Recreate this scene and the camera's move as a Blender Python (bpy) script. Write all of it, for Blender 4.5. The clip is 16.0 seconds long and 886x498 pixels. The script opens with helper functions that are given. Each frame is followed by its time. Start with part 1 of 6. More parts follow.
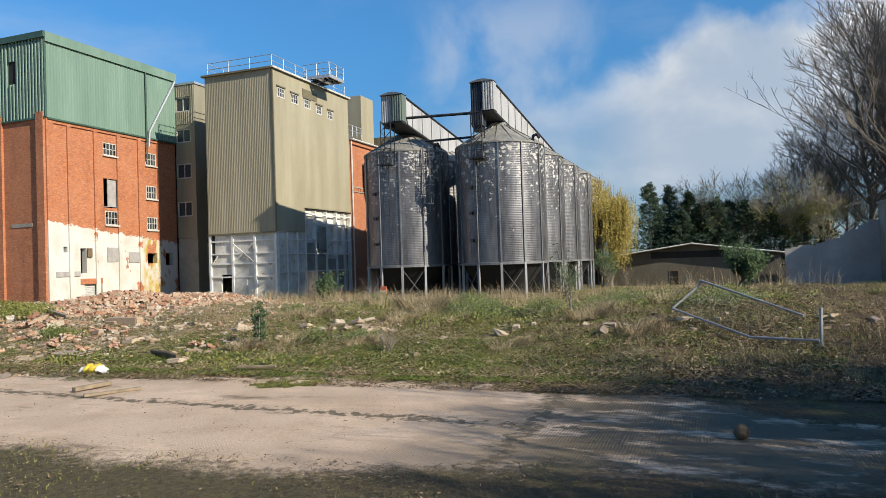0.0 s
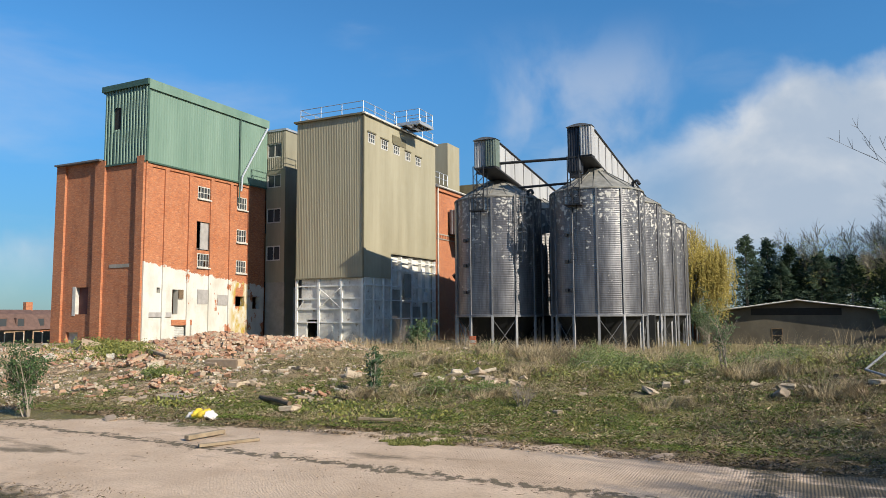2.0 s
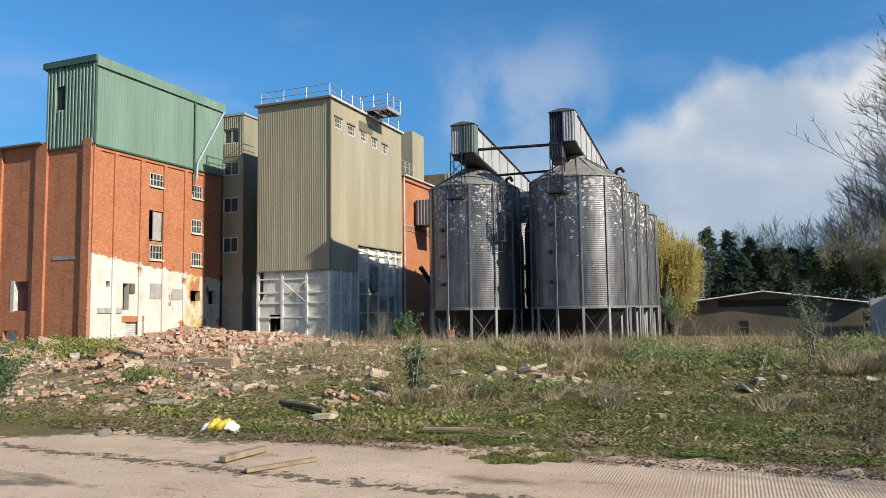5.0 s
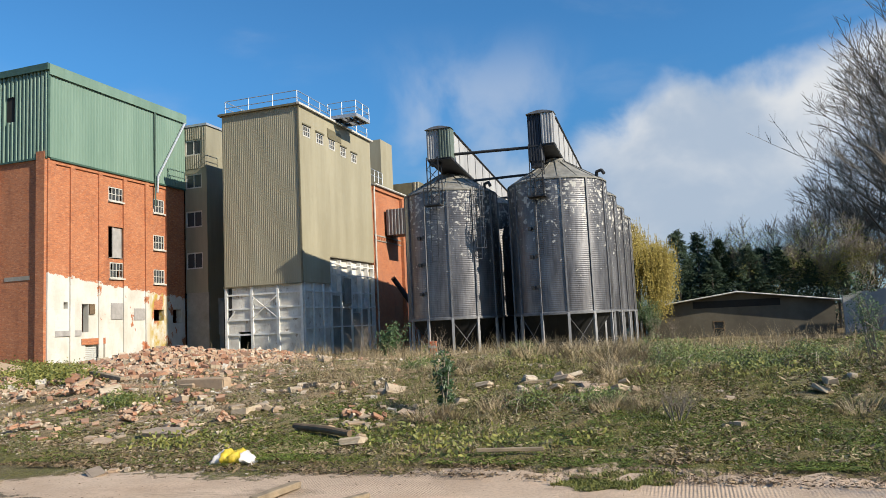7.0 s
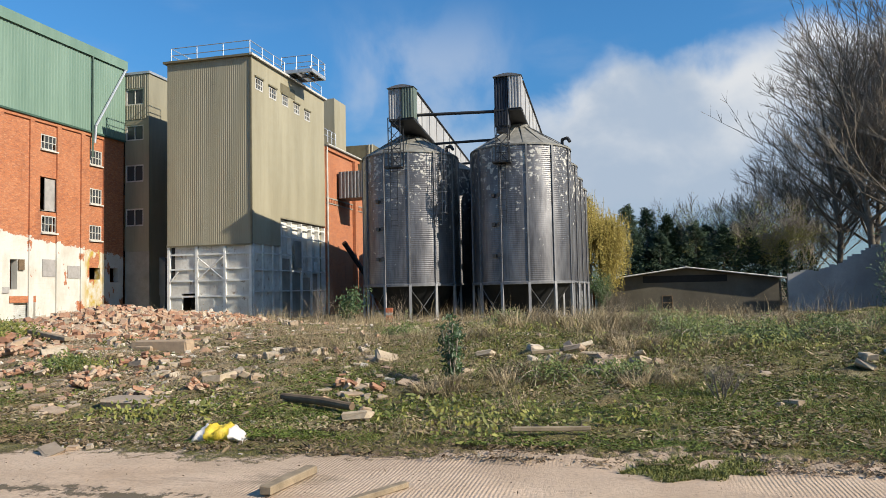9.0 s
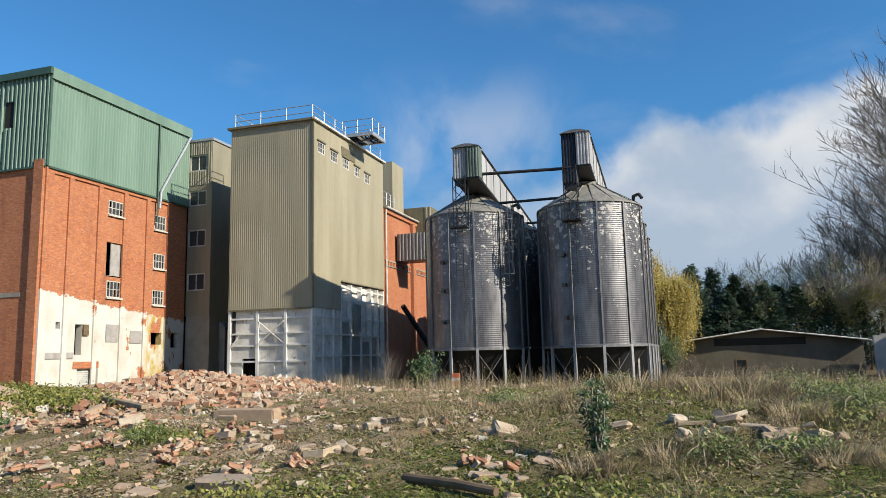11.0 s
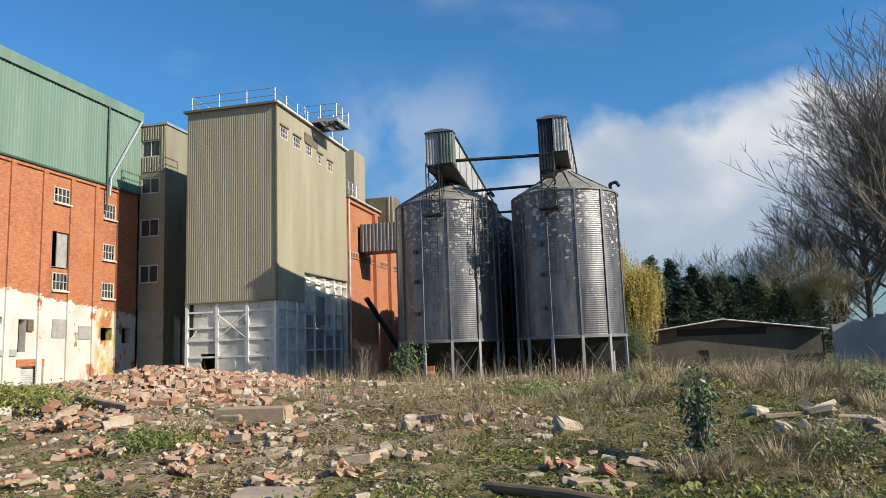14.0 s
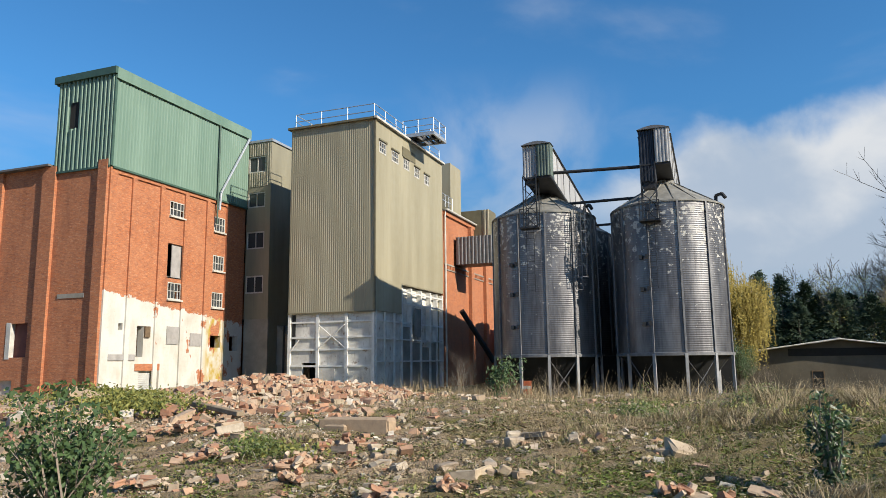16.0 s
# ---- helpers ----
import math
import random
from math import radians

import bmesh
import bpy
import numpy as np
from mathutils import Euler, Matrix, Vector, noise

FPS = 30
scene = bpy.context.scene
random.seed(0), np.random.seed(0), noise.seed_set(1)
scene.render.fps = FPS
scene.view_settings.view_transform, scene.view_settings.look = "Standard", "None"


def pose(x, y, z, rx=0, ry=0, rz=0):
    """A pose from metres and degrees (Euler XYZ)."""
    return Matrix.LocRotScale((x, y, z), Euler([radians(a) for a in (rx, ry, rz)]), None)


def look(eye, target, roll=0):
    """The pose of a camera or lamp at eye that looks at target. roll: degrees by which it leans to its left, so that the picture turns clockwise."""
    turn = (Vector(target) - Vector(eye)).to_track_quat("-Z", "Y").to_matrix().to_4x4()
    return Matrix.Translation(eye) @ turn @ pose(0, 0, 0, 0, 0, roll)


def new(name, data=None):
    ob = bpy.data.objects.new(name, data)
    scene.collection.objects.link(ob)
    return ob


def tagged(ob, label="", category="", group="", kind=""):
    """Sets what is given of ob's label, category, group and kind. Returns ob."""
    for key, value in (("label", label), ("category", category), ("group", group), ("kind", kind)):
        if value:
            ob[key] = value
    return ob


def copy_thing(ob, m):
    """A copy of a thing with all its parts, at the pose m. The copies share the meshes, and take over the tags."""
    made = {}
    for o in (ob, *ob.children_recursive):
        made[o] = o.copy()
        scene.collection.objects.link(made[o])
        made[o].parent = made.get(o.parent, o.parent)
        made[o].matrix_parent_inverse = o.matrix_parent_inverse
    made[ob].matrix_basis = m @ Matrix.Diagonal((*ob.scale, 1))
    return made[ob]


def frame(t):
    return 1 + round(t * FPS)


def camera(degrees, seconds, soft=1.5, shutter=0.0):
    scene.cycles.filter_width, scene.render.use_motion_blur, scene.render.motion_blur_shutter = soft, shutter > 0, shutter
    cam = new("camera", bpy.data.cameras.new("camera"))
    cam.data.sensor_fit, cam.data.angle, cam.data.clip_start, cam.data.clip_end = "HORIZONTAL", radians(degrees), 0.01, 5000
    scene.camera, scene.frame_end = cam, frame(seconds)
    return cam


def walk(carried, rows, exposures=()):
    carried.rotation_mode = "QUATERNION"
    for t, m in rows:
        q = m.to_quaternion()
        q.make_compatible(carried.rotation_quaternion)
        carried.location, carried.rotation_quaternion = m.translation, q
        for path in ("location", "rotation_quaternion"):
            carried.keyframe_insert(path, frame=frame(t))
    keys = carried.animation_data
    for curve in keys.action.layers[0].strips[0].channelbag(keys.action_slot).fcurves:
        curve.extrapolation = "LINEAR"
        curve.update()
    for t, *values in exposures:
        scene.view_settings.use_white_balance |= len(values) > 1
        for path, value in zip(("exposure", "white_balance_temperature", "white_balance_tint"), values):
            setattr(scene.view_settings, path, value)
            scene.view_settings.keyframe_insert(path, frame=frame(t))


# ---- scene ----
cam = camera(63.16, 16.0, 0.8)
ROWS = [
    (0, 30.130, -45.066, 1.991, 20.84, 1.07, 1.87),
    (0.5, 29.675, -44.851, 1.928, 23.27, 3.63, 2.78),
    (1, 29.225, -44.646, 1.883, 26.50, 4.77, 0.78),
    (1.5, 28.743, -44.391, 1.908, 23.92, 3.64, 1.00),
    (2, 28.359, -44.150, 1.876, 26.42, 5.25, 0.35),
    (2.5, 27.812, -43.995, 1.870, 26.55, 6.18, 0.06),
    (3, 27.401, -43.676, 1.813, 30.41, 5.36, 3.01),
    (3.5, 26.921, -43.479, 1.803, 27.37, 6.46, 1.40),
    (4, 26.499, -43.337, 1.776, 26.06, 4.63, 2.82),
    (4.5, 26.061, -43.127, 1.782, 26.64, 4.83, 1.81),
    (5, 25.612, -43.010, 1.778, 21.94, 4.83, 0.78),
    (7.5, 23.682, -41.842, 1.680, 18.14, 5.85, 2.70),
    (8, 23.304, -41.598, 1.658, 14.96, 5.39, 0.68),
    (8.5, 22.973, -41.319, 1.607, 17.03, 4.81, 2.57),
    (9, 22.679, -41.116, 1.604, 14.08, 3.12, 1.18),
    (9.5, 22.309, -40.914, 1.601, 14.39, 4.82, -0.11),
    (10, 21.965, -40.643, 1.596, 17.90, 6.80, 1.70),
    (12.5, 20.203, -39.484, 1.544, 17.45, 9.00, 1.12),
    (13, 19.892, -39.271, 1.542, 18.50, 8.32, 1.49),
    (13.5, 19.654, -39.211, 1.552, 16.36, 6.76, 2.36),
    (14, 19.538, -39.197, 1.530, 13.65, 7.74, 2.00),
    (14.5, 19.546, -39.168, 1.518, 13.24, 7.25, 2.62),
    (15, 19.517, -39.135, 1.543, 13.58, 7.18, 2.82),
    (15.5, 19.497, -39.174, 1.555, 14.80, 8.44, 1.71),
    (16, 19.388, -39.170, 1.560, 20.99, 8.92, 0.66),
]
walk(cam, [(t, pose(x, y, z, 90 + pitch, roll, yaw)) for t, x, y, z, yaw, pitch, roll in ROWS])
# ---- light ----
world = bpy.data.worlds.new("sky")
scene.world = world
world.use_nodes = True
SUN = Vector((1.0, -0.25, 0.60)).normalized()


def build_sky():
    nt = world.node_tree
    nt.nodes.clear()
    out = nt.nodes.new("ShaderNodeOutputWorld")
    bg = nt.nodes.new("ShaderNodeBackground")
    sky = nt.nodes.new("ShaderNodeTexSky")
    sky.sky_type = "NISHITA"
    sky.sun_disc = False
    sky.sun_elevation = math.asin(SUN.z)
    sky.sun_rotation = math.atan2(SUN.x, SUN.y)
    sky.air_density, sky.dust_density, sky.ozone_density = 1.0, 0.3, 3.0
    tc = nt.nodes.new("ShaderNodeTexCoord")
    sep = nt.nodes.new("ShaderNodeSeparateXYZ")
    nt.links.new(tc.outputs["Generated"], sep.inputs[0])

    def math_node(op, a, b=None, clamp=False):
        n = nt.nodes.new("ShaderNodeMath")
        n.operation, n.use_clamp = op, clamp
        for i, v in enumerate((a, b)):
            if v is None:
                continue
            if isinstance(v, (int, float)):
                n.inputs[i].default_value = v
            else:
                nt.links.new(v, n.inputs[i])
        return n.outputs[0]

    def cloud(scale, stretch, lo, hi, seed):
        mp = nt.nodes.new("ShaderNodeMapping")
        mp.inputs["Scale"].default_value = (1, 1, stretch)
        mp.inputs["Location"].default_value = (seed, seed * 0.37, seed * 0.11)
        nt.links.new(tc.outputs["Generated"], mp.inputs[0])
        nz = nt.nodes.new("ShaderNodeTexNoise")
        nz.inputs["Scale"].default_value = scale
        nz.inputs["Detail"].default_value = 9
        nz.inputs["Roughness"].default_value = 0.52
        nz.inputs["Distortion"].default_value = 0.25
        nt.links.new(mp.outputs[0], nz.inputs["Vector"])
        return nz.outputs["Fac"], lo, hi

    def ramp(v, lo, hi):
        n = nt.nodes.new("ShaderNodeMapRange")
        n.interpolation_type = "SMOOTHSTEP"
        n.inputs["From Min"].default_value, n.inputs["From Max"].default_value = lo, hi
        nt.links.new(v, n.inputs["Value"])
        return n.outputs[0]

    # heaped bank to the north-east, thinning towards the north-west
    x, y, z = sep.outputs
    az = math_node("ARCTAN2", x, y)
    puff, lo, hi = cloud(8.5, 1.0, 0, 0, 3.1)
    height = math_node("ADD", math_node("MULTIPLY", ramp(az, -0.44, -0.32), 0.135), math_node("MULTIPLY", ramp(az, -0.16, 0.0), 0.07))
    top = math_node("ADD", math_node("ADD", height, 0.095), math_node("MULTIPLY", math_node("SUBTRACT", puff, 0.5), 0.17))
    gap = ramp(math_node("ADD", z, math_node("MULTIPLY", math_node("SUBTRACT", puff, 0.5), 0.12)), 0.045, 0.12)
    bank = math_node("MULTIPLY", ramp(math_node("SUBTRACT", top, z), -0.01, 0.05), math_node("ADD", 0.45, math_node("MULTIPLY", ramp(az, -0.17, -0.06), 0.5)))
    bank = math_node("MULTIPLY", bank, math_node("ADD", 0.35, math_node("MULTIPLY", gap, 0.65)))
    wisp, lo, hi = cloud(2.6, 3.2, 0, 0, 7.7)
    streak, lo, hi = cloud(9.0, 0.8, 0, 0, 4.2)
    band = math_node("MULTIPLY", math_node("MULTIPLY", ramp(az, -0.45, -0.33), ramp(az, -0.08, -0.2)), math_node("MULTIPLY", ramp(z, 0.16, 0.24), ramp(z, 0.40, 0.29)))
    wisps = math_node("MAXIMUM", math_node("MULTIPLY", ramp(wisp, 0.50, 0.80), 0.30), math_node("MULTIPLY", math_node("MULTIPLY", ramp(streak, 0.40, 0.72), band), 0.42))
    belly, lo, hi = cloud(6.0, 1.3, 0, 0, 1.4)
    mix1 = nt.nodes.new("ShaderNodeMixRGB")
    mix1.inputs[1].default_value = (5.6, 6.7, 8.2, 1)
    mix1.inputs[2].default_value = (9.8, 10.0, 10.2, 1)
    nt.links.new(ramp(math_node("ADD", belly, math_node("MULTIPLY", math_node("SUBTRACT", z, top), 1.5)), 0.25, 0.62), mix1.inputs[0])
    tint = nt.nodes.new("ShaderNodeMixRGB")
    tint.blend_type = "MULTIPLY"
    tint.inputs[0].default_value = 1
    shade = nt.nodes.new("ShaderNodeMixRGB")
    shade.inputs[1].default_value = (0.44, 0.74, 0.98, 1)
    shade.inputs[2].default_value = (0.72, 1.52, 1.97, 1)
    nt.links.new(ramp(z, 0.0, 0.36), shade.inputs[0])
    nt.links.new(shade.outputs[0], tint.inputs[2])
    nt.links.new(sky.outputs[0], tint.inputs[1])
    a = nt.nodes.new("ShaderNodeMixRGB")
    a.inputs[2].default_value = (8.6, 8.9, 9.4, 1)
    nt.links.new(wisps, a.inputs[0])
    nt.links.new(tint.outputs[0], a.inputs[1])
    b = nt.nodes.new("ShaderNodeMixRGB")
    nt.links.new(bank, b.inputs[0])
    nt.links.new(a.outputs[0], b.inputs[1])
    nt.links.new(mix1.outputs[0], b.inputs[2])
    nt.links.new(b.outputs[0], bg.inputs[0])
    bg.inputs[1].default_value = 0.058
    nt.links.new(bg.outputs[0], out.inputs[0])


build_sky()
sun = new("sun", bpy.data.lights.new("sun", "SUN"))
sun.data.energy, sun.data.angle, sun.data.color = 5.0, radians(0.55), (1.0, 0.91, 0.75)
sun.matrix_world = look(SUN * 200, (0, 0, 0))
scene.view_settings.exposure = 0.45


# ---- materials ----
class Mat:
    """A node material with short ways to wire it."""

    def __init__(self, name, rough=0.8, metal=0.0):
        self.m = bpy.data.materials.new(name)
        self.m.use_nodes = True
        self.t = self.m.node_tree
        self.b = self.t.nodes["Principled BSDF"]
        self.b.inputs["Roughness"].default_value = rough
        self.b.inputs["Metallic"].default_value = metal
        self.geo = self.t.nodes.new("ShaderNodeNewGeometry")
        self.pos = self.geo.outputs["Position"]

    def put(self, sock, v):
        if isinstance(v, (int, float)):
            sock.default_value = v
        elif isinstance(v, tuple):
            sock.default_value = (*v, 1) if len(v) == 3 and sock.type == "RGBA" else v
        else:
            self.t.links.new(v, sock)

    def noise(self, scale, detail=4, rough=0.55, stretch=(1, 1, 1), shift=0.0, vec=None):
        mp = self.t.nodes.new("ShaderNodeMapping")
        mp.inputs["Scale"].default_value = stretch
        mp.inputs["Location"].default_value = (shift, shift * 0.7, shift * 0.3)
        self.put(mp.inputs[0], vec or self.pos)
        n = self.t.nodes.new("ShaderNodeTexNoise")
        n.inputs["Scale"].default_value, n.inputs["Detail"].default_value, n.inputs["Roughness"].default_value = scale, detail, rough
        self.t.links.new(mp.outputs[0], n.inputs["Vector"])
        return n.outputs["Fac"]

    def ramp(self, v, lo, hi, a=0.0, b=1.0):
        n = self.t.nodes.new("ShaderNodeMapRange")
        for k, w in (("From Min", lo), ("From Max", hi), ("To Min", a), ("To Max", b)):
            n.inputs[k].default_value = w
        self.put(n.inputs["Value"], v)
        return n.outputs[0]

    def mth(self, op, a, b=0.0, clamp=False):
        n = self.t.nodes.new("ShaderNodeMath")
        n.operation, n.use_clamp = op, clamp
        self.put(n.inputs[0], a)
        self.put(n.inputs[1], b)
        return n.outputs[0]

    def mix(self, f, a, b, mode="MIX"):
        n = self.t.nodes.new("ShaderNodeMixRGB")
        n.blend_type = mode
        self.put(n.inputs[0], f)
        self.put(n.inputs[1], a)
        self.put(n.inputs[2], b)
        return n.outputs[0]

    def xyz(self):
        n = self.t.nodes.new("ShaderNodeSeparateXYZ")
        self.put(n.inputs[0], self.pos)
        return n.outputs

    def random(self, island=False):
        if island:
            return self.geo.outputs["Random Per Island"]
        return self.t.nodes.new("ShaderNodeObjectInfo").outputs["Random"]

    def bump(self, h, strength=0.5, dist=0.02):
        n = self.t.nodes.new("ShaderNodeBump")
        n.inputs["Strength"].default_value, n.inputs["Distance"].default_value = strength, dist
        self.put(n.inputs["Height"], h)
        self.t.links.new(n.outputs[0], self.b.inputs["Normal"])

    def done(self, colour, rough=None):
        self.put(self.b.inputs["Base Color"], colour)
        if rough is not None:
            self.put(self.b.inputs["Roughness"], rough)
        return self.m


def plain(name, colour, rough=0.7, metal=0.0, vary=0.25, scale=3.0, bump=0.0):
    """A painted, worn or cast surface: one colour with stains and grain."""
    m = Mat(name, rough, metal)
    dark = tuple(c * (1 - vary) for c in colour)
    light = tuple(min(1, c * (1 + vary * 0.5)) for c in colour)
    c = m.mix(m.ramp(m.noise(scale, 5), 0.3, 0.7), dark, light)
    c = m.mix(m.ramp(m.noise(scale * 9, 3, shift=4), 0.35, 0.8, 0, vary), c, tuple(x * 0.6 for x in colour))
    if bump:
        m.bump(m.noise(scale * 12, 4), bump, 0.02)
    return m.done(c)


def brick_material(name, painted=False):
    m = Mat(name, 0.9)
    x, y, z = m.xyz()
    along = m.mth("ADD", x, y)
    cv = m.t.nodes.new("ShaderNodeCombineXYZ")
    m.put(cv.inputs[0], along)
    m.put(cv.inputs[1], z)
    br = m.t.nodes.new("ShaderNodeTexBrick")
    m.put(br.inputs["Vector"], cv.outputs[0])
    br.inputs["Color1"].default_value = (0.46, 0.155, 0.06, 1)
    br.inputs["Color2"].default_value = (0.26, 0.088, 0.048, 1)
    br.inputs["Mortar"].default_value = (0.30, 0.15, 0.09, 1)
    br.inputs["Scale"].default_value = 1.0
    br.inputs["Mortar Size"].default_value = 0.006
    br.inputs["Brick Width"].default_value = 0.235
    br.inputs["Row Height"].default_value = 0.078
    br.inputs["Bias"].default_value = -0.15
    base = m.mix(m.ramp(m.noise(0.55, 5), 0.35, 0.7, 0, 0.55), br.outputs["Color"], (0.46, 0.195, 0.10))
    base = m.mix(m.ramp(m.noise(4.5, 5, 0.65, (1, 1, 3), 2.0), 0.54, 0.68, 0, 0.6), base, (0.55, 0.30, 0.18))
    base = m.mix(m.ramp(m.noise(0.9, 4, 0.6, (1.6, 1.6, 0.25), 5.0), 0.55, 0.8, 0, 0.5), base, (0.16, 0.055, 0.032))
    base = m.mix(m.ramp(m.noise(5.5, 6, 0.72, (1, 1, 2.4), 9.0), 0.52, 0.66, 0, 0.55), base, (0.17, 0.06, 0.035))
    base = m.mix(m.ramp(m.noise(3.2, 6, 0.75, (1, 1, 2.8), 14.0), 0.56, 0.66, 0, 0.6), base, (0.56, 0.27, 0.13))
    h = br.outputs["Fac"]
    if painted:
        # old whitewash up to a ragged line, fallen off in patches
        edge = m.mth("SUBTRACT", m.mth("SUBTRACT", 4.75, m.mth("MULTIPLY", y, 0.11)), z)
        rag = m.mth("ADD", edge, m.ramp(m.noise(2.0, 7, 0.72, (1, 1, 1.7), 1.7), 0.25, 0.75, -0.3, 0.3))
        mask = m.ramp(rag, 0.0, 0.06)
        holes = m.ramp(m.mth("ADD", m.noise(0.75, 6, 0.6, (1, 1.2, 0.7), 11.3), m.ramp(y, -6, 2, -0.06, 0.10)), 0.635, 0.655)
        mask = m.mth("MULTIPLY", mask, m.mth("SUBTRACT", 1.0, holes))
        mask = m.mth("MULTIPLY", mask, m.ramp(x, -13.4, -13.0), True)
        wash = m.mix(m.ramp(m.noise(1.1, 6, 0.6, (1, 1, 0.5), 3.0), 0.42, 0.75), (0.58, 0.565, 0.53), (0.46, 0.42, 0.36))
        wash = m.mix(m.ramp(m.noise(7, 4), 0.6, 0.75, 0, 0.5), wash, (0.42, 0.36, 0.29))
        moss = m.mth("MULTIPLY", m.ramp(m.noise(1.6, 5, 0.6, (1, 1, 0.6), 8.0), 0.40, 0.58), m.mth("MULTIPLY", m.ramp(y, -0.6, 0.2), m.ramp(y, 1.9, 1.3)))
        wash = m.mix(moss, wash, (0.42, 0.30, 0.06))
        base = m.mix(mask, base, wash)
        h = m.mth("ADD", h, m.mth("MULTIPLY", mask, 1.5))
    m.bump(h, 0.35, 0.012)
    return m.done(base)


def cladding(name, colour, fade, rough=0.55):
    m = Mat(name, rough)
    c = m.mix(m.ramp(m.noise(0.8, 5, 0.6, (1, 1, 0.12)), 0.35, 0.7), colour, fade)
    c = m.mix(m.ramp(m.noise(2.5, 5, 0.6, (3, 3, 0.15), 6.0), 0.58, 0.8, 0, 0.5), c, tuple(v * 0.62 for v in colour))
    c = m.mix(m.ramp(m.noise(14, 3), 0.55, 0.85, 0, 0.25), c, tuple(v * 0.75 for v in colour))
    return m.done(c, m.ramp(m.noise(1.3, 4), 0.3, 0.7, rough - 0.1, rough + 0.15))


def silo_material():
    m = Mat("galvanised_silo_steel", 0.4, 0.7)
    x, y, z = m.xyz()
    wave = m.t.nodes.new("ShaderNodeTexWave")
    wave.wave_type, wave.bands_direction = "BANDS", "Z"
    wave.inputs["Scale"].default_value = 2.9
    m.put(wave.inputs["Vector"], m.pos)
    c = m.mix(m.ramp(m.noise(1.2, 5, 0.6, (1, 1, 0.35)), 0.35, 0.7), (0.12, 0.116, 0.124), (0.27, 0.263, 0.268))
    c = m.mix(m.ramp(m.noise(6, 4, 0.6, (1, 1, 0.1), 3.0), 0.48, 0.75, 0, 0.7), c, (0.075, 0.072, 0.078))
    # flaked pale patches towards the eaves
    flake = m.mth("ADD", m.noise(3.6, 7, 0.66, (1, 1, 1.2), 9.0), m.ramp(z, 3.0, 8.8, -0.13, 0.035))
    f = m.ramp(flake, 0.565, 0.585)
    c = m.mix(f, c, (0.50, 0.485, 0.45))
    m.put(m.b.inputs["Metallic"], m.ramp(f, 0, 1, 0.7, 0.0))
    m.bump(wave.outputs["Fac"], 0.5, 0.008)
    return m.done(c, m.mth("ADD", m.ramp(f, 0, 1, 0.34, 0.75), m.ramp(m.noise(2.0, 5, 0.6, (1, 1, 0.2), 6.0), 0.3, 0.7, 0, 0.16)))


